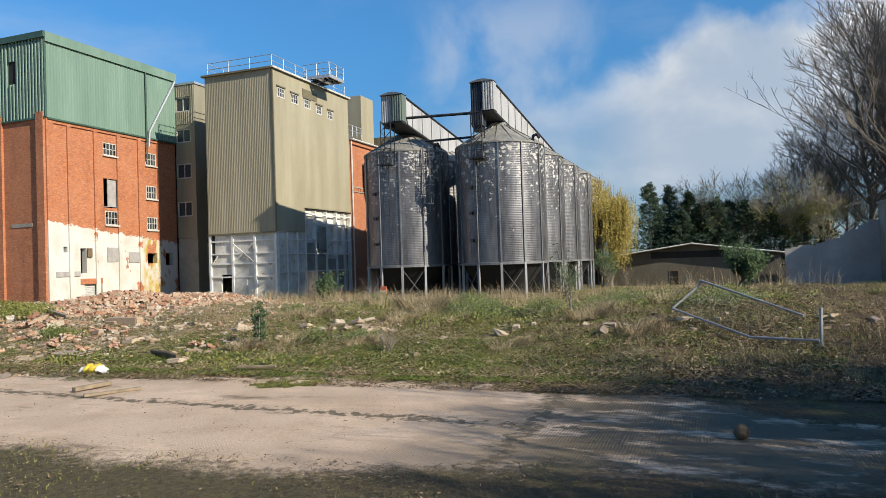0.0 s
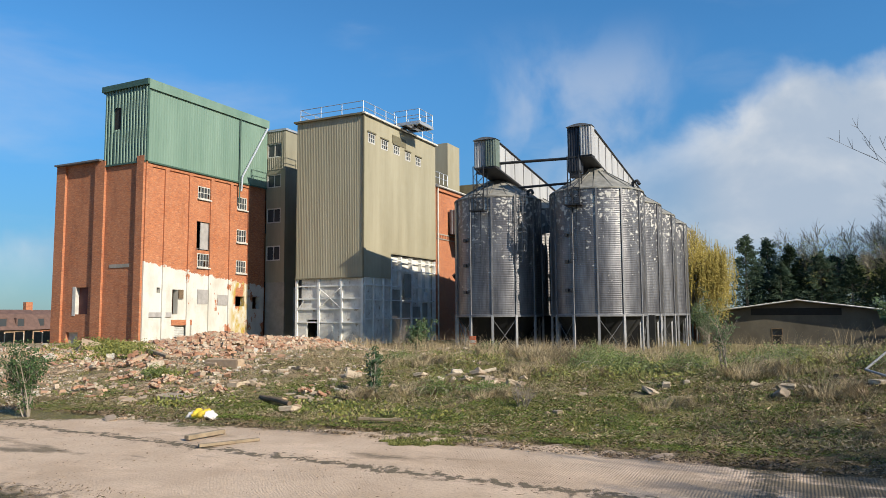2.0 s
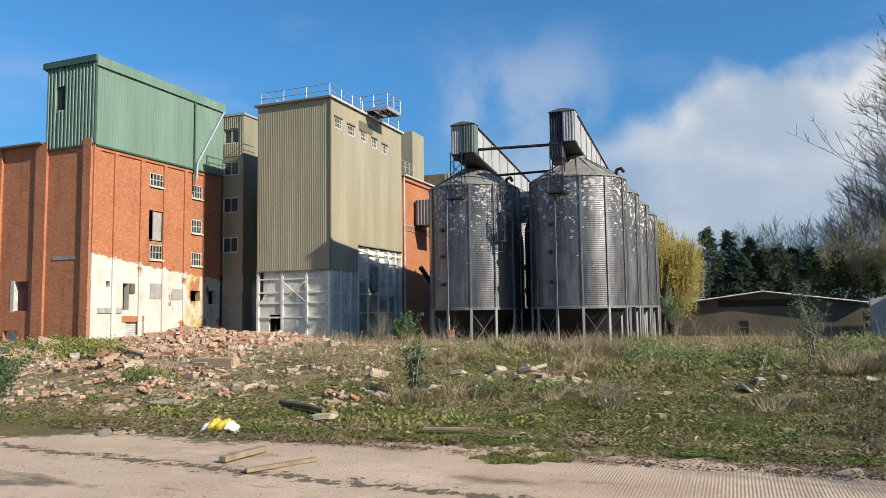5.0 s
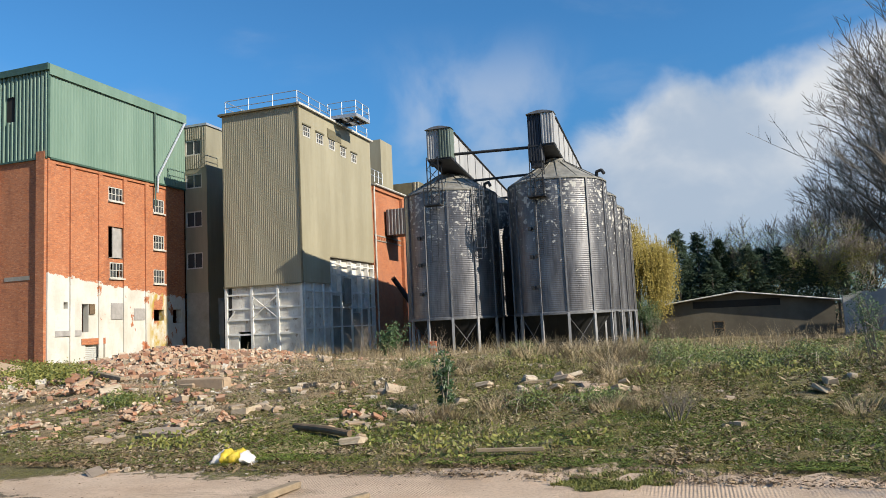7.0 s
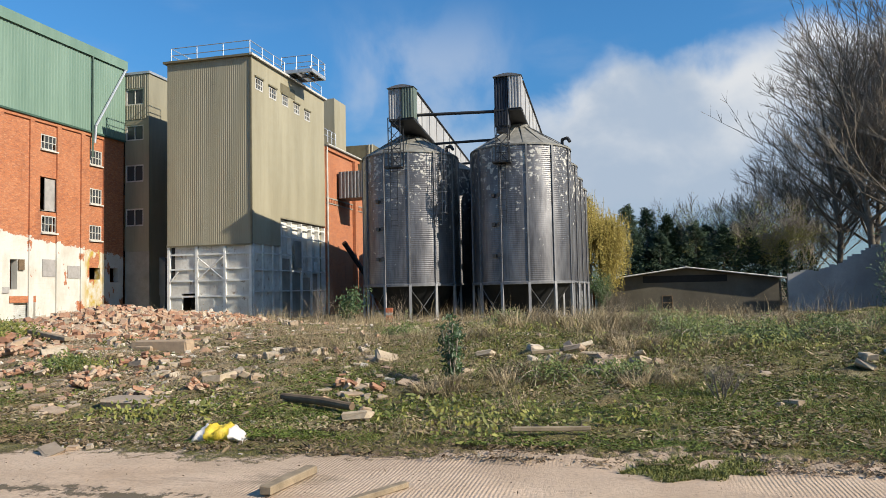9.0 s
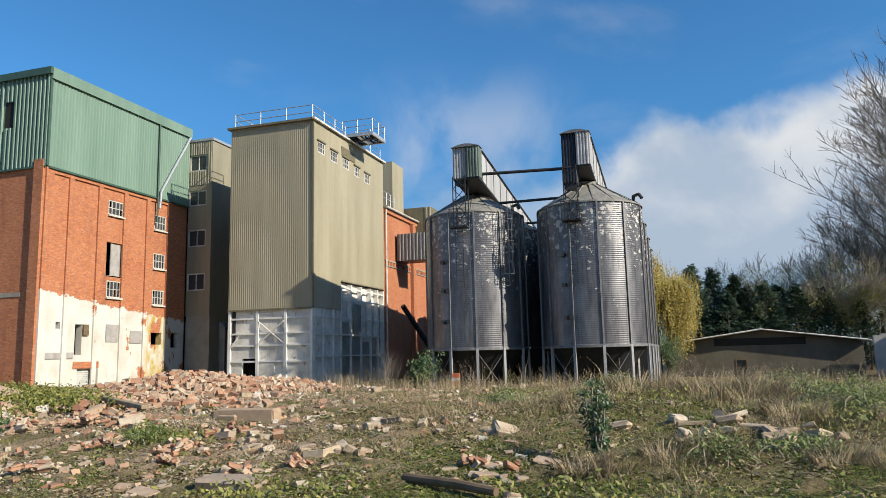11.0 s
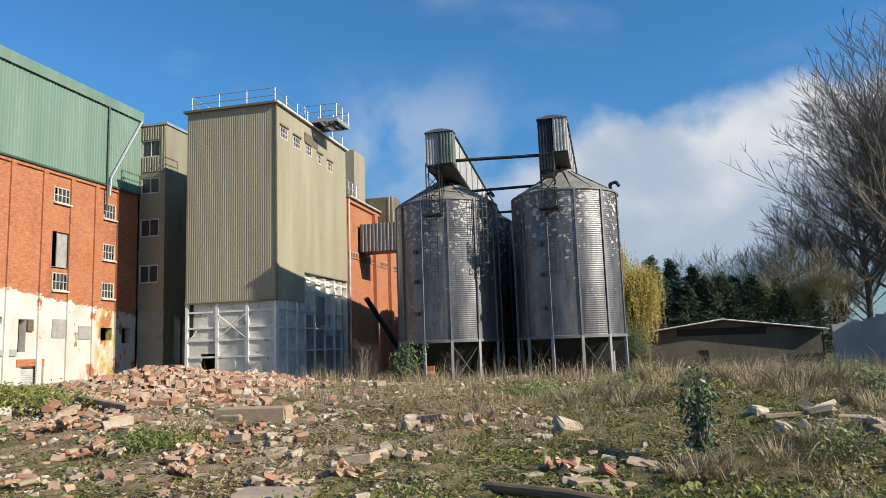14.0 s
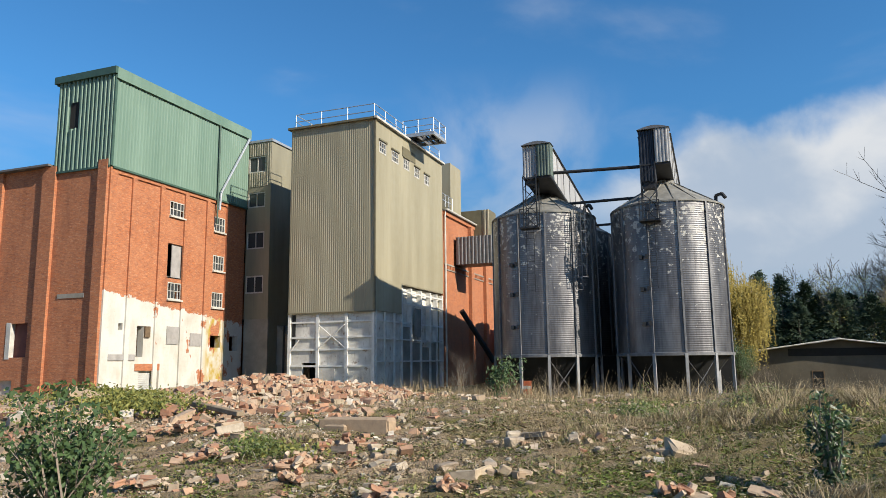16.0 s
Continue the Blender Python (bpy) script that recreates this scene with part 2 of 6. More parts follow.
def ground_material():
    m = Mat("waste_ground", 0.95)
    x, y, z = m.xyz()
    wob = m.ramp(m.noise(0.9, 6, 0.6), 0.25, 0.75, -0.9, 0.9)
    fine = m.ramp(m.noise(7, 5, 0.65, shift=2), 0.3, 0.7, -0.25, 0.25)
    yy = m.mth("SUBTRACT", m.mth("ADD", m.mth("ADD", y, m.mth("MULTIPLY", wob, 0.28)), fine), m.mth("MULTIPLY", m.mth("MULTIPLY", m.ramp(x, 19.2, 21.5), m.ramp(y, -37, -36)), m.ramp(x, 27.5, 26.3, 0.12, 0.62)))
    east = m.ramp(x, 29.6, 31.2)
    far = m.ramp(m.mth("ADD", yy, m.mth("ADD", m.mth("MULTIPLY", east, 1.3), m.mth("MULTIPLY", m.ramp(x, 16.6, 14.4), 1.5))), -34.55, -34.75)
    near = m.ramp(m.mth("SUBTRACT", yy, m.mth("MULTIPLY", m.ramp(x, 26.0, 28.5), 0.8)), -39.3, -38.9)
    slab = m.mth("MULTIPLY", far, near)
    xx = m.mth("ADD", m.mth("ADD", x, m.mth("MULTIPLY", wob, 1.2)), fine)
    slab = m.mth("MULTIPLY", slab, m.ramp(xx, 32.4, 31.6))
    concrete = m.mix(m.ramp(m.noise(0.7, 6, 0.6, shift=5), 0.3, 0.7), (0.48, 0.34, 0.23), (0.67, 0.50, 0.365))
    concrete = m.mix(m.ramp(m.noise(28, 4, 0.6), 0.45, 0.8, 0, 0.5), concrete, (0.20, 0.16, 0.125))
    # cracks and joints filled with dirt
    joint = m.mth("ABSOLUTE", m.mth("SUBTRACT", m.mth("ADD", y, m.mth("MULTIPLY", x, 0.06)), m.mth("ADD", -34.95, m.mth("MULTIPLY", wob, 0.08))))
    j1 = m.ramp(m.mth("ADD", joint, fine), 0.02, 0.12, 1, 0)
    joint2 = m.mth("ABSOLUTE", m.mth("ADD", m.mth("SUBTRACT", x, 27.95), m.mth("MULTIPLY", wob, 0.1)))
    j2 = m.ramp(m.mth("ADD", joint2, fine), 0.05, 0.22, 1, 0)
    stain = m.ramp(m.noise(0.85, 7, 0.68, (0.45, 1.3, 1), 7.7), 0.55, 0.68, 0, 0.9)
    mossy = m.mth("MULTIPLY", m.ramp(m.noise(1.1, 6, 0.66, (0.7, 1.5, 1), 13.7), 0.37, 0.47), m.ramp(x, 26.4, 28.6, 0.15, 1))
    cover = m.mth("MAXIMUM", m.mth("MAXIMUM", j1, j2), m.mth("MAXIMUM", stain, mossy))
    concrete = m.mix(m.mth("MULTIPLY", cover, 0.9), concrete, (0.085, 0.066, 0.036))
    soil = m.mix(m.ramp(m.noise(2.2, 6, 0.65), 0.35, 0.68), (0.14, 0.092, 0.038), (0.33, 0.235, 0.105))
    green = m.ramp(m.noise(0.8, 6, 0.62, shift=3.3), 0.40, 0.60, 0.15, 0.95)
    grass = m.mix(m.ramp(m.noise(24, 4, 0.7), 0.3, 0.7), (0.085, 0.088, 0.013), (0.25, 0.225, 0.05))
    turf = m.mix(green, soil, grass)
    straw = m.ramp(m.noise(1.3, 6, 0.65, shift=21), 0.54, 0.68, 0, 0.65)
    turf = m.mix(straw, turf, (0.44, 0.37, 0.22))
    # clods, roots and dead stems between the blades
    turf = m.mix(m.ramp(m.noise(38, 5, 0.7, shift=51), 0.50, 0.60, 0, 0.75), turf, (0.035, 0.028, 0.012))
    turf = m.mix(m.ramp(m.noise(55, 4, 0.65, (1, 0.5, 1), 57), 0.58, 0.66, 0, 0.6), turf, (0.46, 0.38, 0.20))
    turf = m.mix(m.ramp(m.noise(30, 4, 0.65, shift=63), 0.57, 0.66, 0, 0.6), turf, (0.13, 0.16, 0.03))
    # brick dust and crushed plaster where the demolition lies
    dust = m.mth("MULTIPLY", m.ramp(x, 21, 15), m.ramp(m.noise(1.0, 6, 0.65, shift=31), 0.36, 0.56))
    dust = m.mth("MULTIPLY", dust, m.mth("MULTIPLY", m.ramp(y, -33.8, -32), m.ramp(y, -6, -14)))
    turf = m.mix(m.mth("MULTIPLY", dust, 0.85), turf, m.mix(m.noise(9, 4, 0.7), (0.36, 0.215, 0.125), (0.54, 0.41, 0.28)))
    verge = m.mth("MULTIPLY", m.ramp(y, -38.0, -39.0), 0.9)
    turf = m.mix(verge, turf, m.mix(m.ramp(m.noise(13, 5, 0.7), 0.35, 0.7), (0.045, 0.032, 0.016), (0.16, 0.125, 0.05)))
    # leaf mould on the eastern part of the bank
    mould = m.mth("MULTIPLY", m.ramp(m.mth("ADD", x, wob), 26.8, 29.5), m.ramp(m.noise(1.4, 6, 0.65, shift=41), 0.34, 0.52, 0.25, 0.9))
    turf = m.mix(mould, turf, m.mix(m.ramp(m.noise(17, 5, 0.7), 0.35, 0.7), (0.04, 0.026, 0.014), (0.17, 0.105, 0.05)))
    grooves = m.t.nodes.new("ShaderNodeTexWave")
    grooves.wave_type, grooves.bands_direction = "BANDS", "X"
    grooves.inputs["Scale"].default_value = 9.0
    grooves.inputs["Distortion"].default_value = 1.6
    m.put(grooves.inputs["Vector"], m.pos)
    ridge = m.mth("MULTIPLY", grooves.outputs["Fac"], m.mth("MULTIPLY", slab, m.ramp(m.mth("ADD", m.noise(0.45, 4, shift=17), m.ramp(x, 17.0, 20.5, -0.2, 0.03)), 0.46, 0.60)))
    concrete = m.mix(m.mth("MULTIPLY", m.mth("SUBTRACT", m.ramp(ridge, 0.0, 0.5, 0.0, 1.0), ridge), 0.12), concrete, (0.24, 0.175, 0.12))
    h = m.mth("ADD", m.mth("MULTIPLY", ridge, 0.13), m.mth("ADD", m.mth("MULTIPLY", m.noise(14, 8, 0.75), m.ramp(slab, 0, 1, 5.0, 0.35)), m.mth("MULTIPLY", cover, 0.4)))
    m.bump(h, 0.8, 0.04)
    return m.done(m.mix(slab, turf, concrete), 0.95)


def leafy(name, a, b, island=True, rough=0.7):
    m = Mat(name, rough)
    c = m.mix(m.random(island), a, b)
    c = m.mix(m.ramp(m.noise(1.5, 4), 0.35, 0.7, 0, 0.4), c, tuple(v * 0.55 for v in a))
    return m.done(c)


def stained_panel(name):
    """White sheet gone grey, with rust runs and dark grime."""
    m = Mat(name, 0.8)
    c = m.mix(m.ramp(m.noise(0.8, 5), 0.35, 0.65), (0.50, 0.475, 0.43), (0.74, 0.715, 0.66))
    c = m.mix(m.ramp(m.noise(3.0, 6, 0.7, (2, 2, 0.35), 4.0), 0.55, 0.70, 0, 0.75), c, (0.30, 0.24, 0.18))
    c = m.mix(m.ramp(m.noise(2.2, 7, 0.7, (1, 1, 1), 8.0), 0.60, 0.66, 0, 0.85), c, (0.24, 0.17, 0.115))
    c = m.mix(m.ramp(m.noise(18, 3, 0.6), 0.55, 0.8, 0, 0.4), c, (0.34, 0.30, 0.25))
    m.bump(m.noise(8, 5), 0.2, 0.02)
    return m.done(c)


M_BRICK = brick_material("red_brickwork")
M_BRICK_WASH = brick_material("whitewashed_brickwork", True)
M_GREEN = cladding("green_cladding", (0.125, 0.205, 0.16), (0.18, 0.27, 0.215))
M_GREEN_DARK = plain("green_trim", (0.05, 0.10, 0.075), 0.5)
M_OLIVE = cladding("olive_cladding", (0.28, 0.25, 0.17), (0.36, 0.325, 0.23))
M_OLIVE_TRIM = plain("olive_trim", (0.16, 0.14, 0.085), 0.6)
M_STAIR = cladding("stair_cladding", (0.20, 0.185, 0.135), (0.30, 0.275, 0.195))
M_GREYWALL = plain("dirty_grey_render", (0.31, 0.285, 0.245), 0.9, 0, 0.35, 0.8, 0.2)
M_WHITEPANEL = stained_panel("dirty_white_panel")
M_WHITESTEEL = plain("white_painted_steel", (0.72, 0.71, 0.68), 0.6, 0, 0.2, 2)
M_WHITE = plain("white_trim", (0.56, 0.54, 0.50), 0.6, 0, 0.3, 2)
# near-black colour, mostly for sheets that stand in for unlit space
M_DARK = plain("near_black_shade", (0.02, 0.019, 0.018), 0.9, 0, 0.3)
M_FELT = plain("dark_roof_felt", (0.09, 0.09, 0.09), 0.9, 0, 0.3)
M_RAIL = plain("galvanised_rail", (0.45, 0.48, 0.52), 0.45, 0.5, 0.15, 6)
M_STEEL = plain("dull_steel", (0.20, 0.20, 0.21), 0.6, 0.4, 0.3, 4)
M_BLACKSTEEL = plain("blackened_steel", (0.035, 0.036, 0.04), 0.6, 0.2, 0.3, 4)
M_SILO = silo_material()
M_SILOROOF = plain("weathered_silo_roof", (0.27, 0.26, 0.235), 0.75, 0.2, 0.4, 2.2)
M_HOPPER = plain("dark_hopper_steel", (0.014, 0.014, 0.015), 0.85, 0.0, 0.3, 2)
M_LEG = plain("pale_galvanised_leg", (0.31, 0.31, 0.32), 0.6, 0.2, 0.25, 5)
M_GALLERY = cladding("grey_gallery_cladding", (0.34, 0.34, 0.35), (0.46, 0.46, 0.46))
M_GALLERY_GREEN = cladding("greenish_gallery_cladding", (0.08, 0.11, 0.09), (0.15, 0.19, 0.165))
M_NAVY = plain("dark_blue_gallery_sheet", (0.028, 0.034, 0.05), 0.5, 0.2, 0.3)
M_SLATE = plain("slate_roof", (0.13, 0.125, 0.13), 0.75, 0, 0.3, 4)
M_BOARD = plain("grey_boarding", (0.36, 0.34, 0.33), 0.85, 0, 0.25, 2)
M_SHUTTER = plain("pale_roller_shutter", (0.50, 0.50, 0.48), 0.6, 0, 0.2, 2)
M_REDBOARD = plain("dark_red_board", (0.12, 0.03, 0.025), 0.7, 0, 0.3, 2)
M_TIMBER = plain("weathered_timber", (0.30, 0.23, 0.15), 0.85, 0, 0.4, 6, 0.3)
M_DARKTIMBER = plain("dark_wet_timber", (0.17, 0.115, 0.068), 0.85, 0, 0.4, 6, 0.3)
M_SHEDWALL = plain("drab_render", (0.125, 0.108, 0.08), 0.9, 0, 0.3, 0.7, 0.15)
M_PALEWALL = plain("pale_rendered_wall", (0.37, 0.36, 0.345), 0.9, 0, 0.2, 0.6, 0.15)
M_BARK = plain("grey_brown_bark", (0.17, 0.145, 0.115), 0.9, 0, 0.35, 5, 0.4)
M_TWIG = plain("twigs", (0.27, 0.225, 0.18), 0.9, 0, 0.3, 3)
M_WILLOW = leafy("young_willow_leaf", (0.22, 0.165, 0.028), (0.42, 0.33, 0.07))
M_BUDS = leafy("spring_bud_leaf", (0.28, 0.29, 0.07), (0.44, 0.42, 0.14))
M_CONIFER = leafy("dark_conifer_needles", (0.012, 0.03, 0.013), (0.042, 0.075, 0.03))
M_IVY = leafy("dark_shrub_leaf", (0.022, 0.05, 0.016), (0.06, 0.115, 0.032), True, 0.45)
M_SAPLING = leafy("sapling_leaf", (0.028, 0.062, 0.018), (0.075, 0.13, 0.038))
M_BLADE = leafy("grass_blade", (0.075, 0.098, 0.018), (0.29, 0.275, 0.065))
M_STRAW = leafy("dry_straw", (0.15, 0.105, 0.055), (0.50, 0.40, 0.235))
M_GROUND = ground_material()


# ---- making meshes ----
def part(name, bm, material, parent=None, label="", smooth=False):
    """Links a bmesh as one mesh object, under a thing or a part."""
    me = bpy.data.meshes.new(name)
    if isinstance(bm, tuple):
        me.from_pydata(*bm)
    else:
        bm.to_mesh(me)
        bm.free()
    me.materials.append(material)
    if smooth:
        me.polygons.foreach_set("use_smooth", [True] * len(me.polygons))
    ob = new(name, me)
    if parent:
        ob.parent = parent
    if label:
        ob["label"] = label
    return ob


def thing(name, label, category, group="", kind="", at=(0, 0, 0)):
    ob = new(name)
    ob.location = at
    return tagged(ob, label, category, group, kind)


def box(bm, x0, x1, y0, y1, z0, z1):
    v = [bm.verts.new((x, y, z)) for x in (x0, x1) for y in (y0, y1) for z in (z0, z1)]
    for f in ((0, 1, 3, 2), (4, 6, 7, 5), (0, 4, 5, 1), (2, 3, 7, 6), (0, 2, 6, 4), (1, 5, 7, 3)):
        bm.faces.new([v[i] for i in f])
    return v


def boxes(*rows):
    bm = bmesh.new()
    for r in rows:
        box(bm, *r)
    return bm


def tube(bm, a, b, r0, r1=None, n=6):
    """A round bar from a to b."""
    a, b = Vector(a), Vector(b)
    r1 = r0 if r1 is None else r1
    d = (b - a).normalized()
    u = d.orthogonal().normalized()
    w = d.cross(u)
    ra = [bm.verts.new(a + r0 * (math.cos(k * math.tau / n) * u + math.sin(k * math.tau / n) * w)) for k in range(n)]
    rb = [bm.verts.new(b + r1 * (math.cos(k * math.tau / n) * u + math.sin(k * math.tau / n) * w)) for k in range(n)]
    for k in range(n):
        bm.faces.new((ra[k], ra[(k + 1) % n], rb[(k + 1) % n], rb[k]))
    bm.faces.new(ra[::-1])
    bm.faces.new(rb)


def tubes(rows, r, n=6):
    bm = bmesh.new()
    for a, b in rows:
        tube(bm, a, b, r, r, n)
    return bm


def holed(u0, u1, z0, z1, holes):
    """Splits a rectangle round its holes into smaller rectangles."""
    us = sorted({u0, u1, *[min(max(h[i], u0), u1) for h in holes for i in (0, 1)]})
    zs = sorted({z0, z1, *[min(max(h[i], z0), z1) for h in holes for i in (2, 3)]})
    out = []
    for a, b in zip(us, us[1:]):
        run = None
        for c, d in zip(zs, zs[1:]):
            mu, mz = (a + b) / 2, (c + d) / 2
            solid = not any(h[0] < mu < h[1] and h[2] < mz < h[3] for h in holes)
            if solid:
                run = (run[0], d) if run else (c, d)
            if (not solid or d == zs[-1]) and run:
                out.append((a, b, *run))
                run = None
    return out


def grid_wall(put, lo, hi, u0, u1, z0, z1, holes):
    """One wall of thickness lo..hi with holes (u0, u1, z0, z1) right through it."""
    us = sorted({u0, u1, *[min(max(h[i], u0), u1) for h in holes for i in (0, 1)]})
    zs = sorted({z0, z1, *[min(max(h[i], z0), z1) for h in holes for i in (2, 3)]})
    bm = bmesh.new()
    cache = {}

    def vert(i, j, k):
        if (i, j, k) not in cache:
            cache[i, j, k] = bm.verts.new(put(us[i], (lo, hi)[k], zs[j]))
        return cache[i, j, k]

    def solid(i, j):
        if not (0 <= i < len(us) - 1 and 0 <= j < len(zs) - 1):
            return False
        mu, mz = (us[i] + us[i + 1]) / 2, (zs[j] + zs[j + 1]) / 2
        return not any(h[0] < mu < h[1] and h[2] < mz < h[3] for h in holes)

    for i in range(len(us) - 1):
        for j in range(len(zs) - 1):
            if not solid(i, j):
                continue
            for k in (0, 1):
                bm.faces.new([vert(a, b, k) for a, b in ((i, j), (i + 1, j), (i + 1, j + 1), (i, j + 1))])
            for di, dj, p, q in ((-1, 0, (i, j), (i, j + 1)), (1, 0, (i + 1, j), (i + 1, j + 1)), (0, -1, (i, j), (i + 1, j)), (0, 1, (i, j + 1), (i + 1, j + 1))):
                if not solid(i + di, j + dj):
                    bm.faces.new([vert(*p, 0), vert(*q, 0), vert(*q, 1), vert(*p, 1)])
    bmesh.ops.recalc_face_normals(bm, faces=bm.faces[:])
    return bm


def wall_x(x0, x1, y0, y1, z0, z1, holes=()):
    """A wall along y between x0 and x1, with holes (y0, y1, z0, z1)."""
    return grid_wall(lambda u, w, z: (w, u, z), x0, x1, y0, y1, z0, z1, holes)


def wall_y(y0, y1, x0, x1, z0, z1, holes=()):
    return grid_wall(lambda u, w, z: (u, w, z), y0, y1, x0, x1, z0, z1, holes)


def ribbed(along, face, u0, u1, z0, z1, pitch, depth, out=1, holes=()):
    """Profiled sheet standing on the plane `face`: along 'x' or 'y', ribs proud by depth, on the side given by out."""
    bm = bmesh.new()
    for a, b, c, d in holed(u0, u1, z0, z1, holes):
        prof, k = [], 0
        u = a
        while u < b - 1e-6:
            for f, p in ((0, 0.0), (0.36, 0.0), (0.5, 1.0), (0.86, 1.0)):
                q = u + f * pitch
                if q < b:
                    prof.append((q, p))
            u += pitch
        prof.append((b, 0.0))
        rows = []
        for z in (c, d):
            rows.append([bm.verts.new((q, face + out * (0.012 + depth * p), z) if along == "x" else (face + out * (0.012 + depth * p), q, z)) for q, p in prof])
        for i in range(len(prof) - 1):
            q = (rows[0][i], rows[0][i + 1], rows[1][i + 1], rows[1][i])
            bm.faces.new(q if (along == "x") == (out < 0) else q[::-1])
    return bm


def window(parent, along, face, u0, u1, z0, z1, out, nu=3, nz=2, bar=0.05, broken=0, material=None):
    """A steel window in a wall's hole: frame, bars and panes, some of them gone."""
    material = material or M_WHITE
    lo, hi = sorted((face - out * 0.16, face - out * 0.09))
    put = (lambda a, b, c, d, l, h: (a, b, l, h, c, d)) if along == "x" else (lambda a, b, c, d, l, h: (l, h, a, b, c, d))
    make = wall_y if along == "x" else wall_x
    frame_ob = part("window", make(lo, hi, u0, u1, z0, z1, [(u0 + bar, u1 - bar, z0 + bar, z1 - bar)]), material, parent)
    for i in range(1, nu):
        u = u0 + (u1 - u0) * i / nu
        part("mullion", boxes(put(u - bar * 0.3, u + bar * 0.3, z0 + bar, z1 - bar, lo, hi)), material, frame_ob)
    lo2, hi2 = sorted((face - out * 0.14, face - out * 0.11))
    cross = [(u0 + bar, u1 - bar, z0 + (z1 - z0) * j / nz - bar * 0.3, z0 + (z1 - z0) * j / nz + bar * 0.3) for j in range(1, nz)]
    for r in cross:
        part("glazing_bar", boxes(put(*r, lo2, hi2)), material, frame_ob)
    for i in range(nu):
        for j in range(nz):
            if (i * 5 + j * 3 + broken) % 4 < broken:
                continue
            a, b = u0 + (u1 - u0) * i / nu + bar * 0.5, u0 + (u1 - u0) * (i + 1) / nu - bar * 0.5
            c, d = z0 + (z1 - z0) * j / nz + bar * 0.5, z0 + (z1 - z0) * (j + 1) / nz - bar * 0.5
            part("pane", boxes(put(a, b, c, d, *sorted((face - out * 0.135, face - out * 0.127)))), M_PANE, frame_ob)
    return frame_ob


M_PANE = Mat("dusty_window_glass", 0.12).done((0.05, 0.055, 0.06))


def smooth_step(a, b, v):
    t = np.clip((v - a) / (b - a), 0, 1)
    return t * t * (3 - 2 * t)


def ground_z(x, y):
    """Height of the ground, for numbers or arrays."""
    rise = smooth_step(-34.6, -27.0, y)
    fall = 1 - smooth_step(-23.0, -9.0, y)
    z = 0.62 * rise * fall - 0.28 * smooth_step(-21, -7, y)
    z = z + 0.35 * smooth_step(25.5, 30.0, x) * smooth_step(-36, -29, y) * (1 - smooth_step(-24, -10, y))
    z = z - 0.55 * smooth_step(2, 20, y) * smooth_step(14, 22, x)
    d1 = ((x - 8.4) / 2.6) ** 2 + ((y + 23.6) / 2.9) ** 2
    d2 = ((x - 7.6) / 1.8) ** 2 + ((y + 16.5) / 4.5) ** 2
    z = z + 0.32 * np.exp(-d1) + 0.38 * np.exp(-d2)
    z = z - 3.5 * smooth_step(-26, -60, x)
    z = z + 0.05 * np.sin(x * 1.3 + 0.7 * y) * rise + 0.035 * np.sin(2.9 * x - 1.7 * y + 1.0) * rise
    return z


# ---- ground ----
def build_ground():
    xs = np.concatenate([[-3000, -800, -300, -150], np.arange(-100, 2, 4.0), np.arange(2, 36, 0.22), np.arange(36, 100, 4.0), [150, 300, 800, 3000]])
    ys = np.concatenate([[-3000, -800, -300, -150], np.arange(-100, -46, 4.0), np.arange(-46, -20, 0.22), np.arange(-20, 0, 0.8), np.arange(0, 100, 4.0), [150, 300, 800, 3000]])
    gx, gy = np.meshgrid(xs, ys)
    z = ground_z(gx, gy)
    rng = np.random.default_rng(4)
    near = (gx > 2) & (gx < 36) & (gy > -46) & (gy < -20)
    rough = rng.normal(0, 1, gx.shape)
    z = z + np.where(near, rough * np.where(gy > -34.4, 0.032, 0.004), 0)
    verts = np.stack([gx, gy, z], -1).reshape(-1, 3)
    w = len(xs)
    i = np.arange(len(ys) - 1)[:, None] * w + np.arange(w - 1)[None, :]
    faces = np.stack([i, i + 1, i + w + 1, i + w], -1).reshape(-1, 4)
    ob = part("ground", (verts.tolist(), [], faces.tolist()), M_GROUND, None, "", True)
    tagged(ob, "rough waste ground of cracked concrete, soil and grass", "ground", "", "structure")


build_ground()


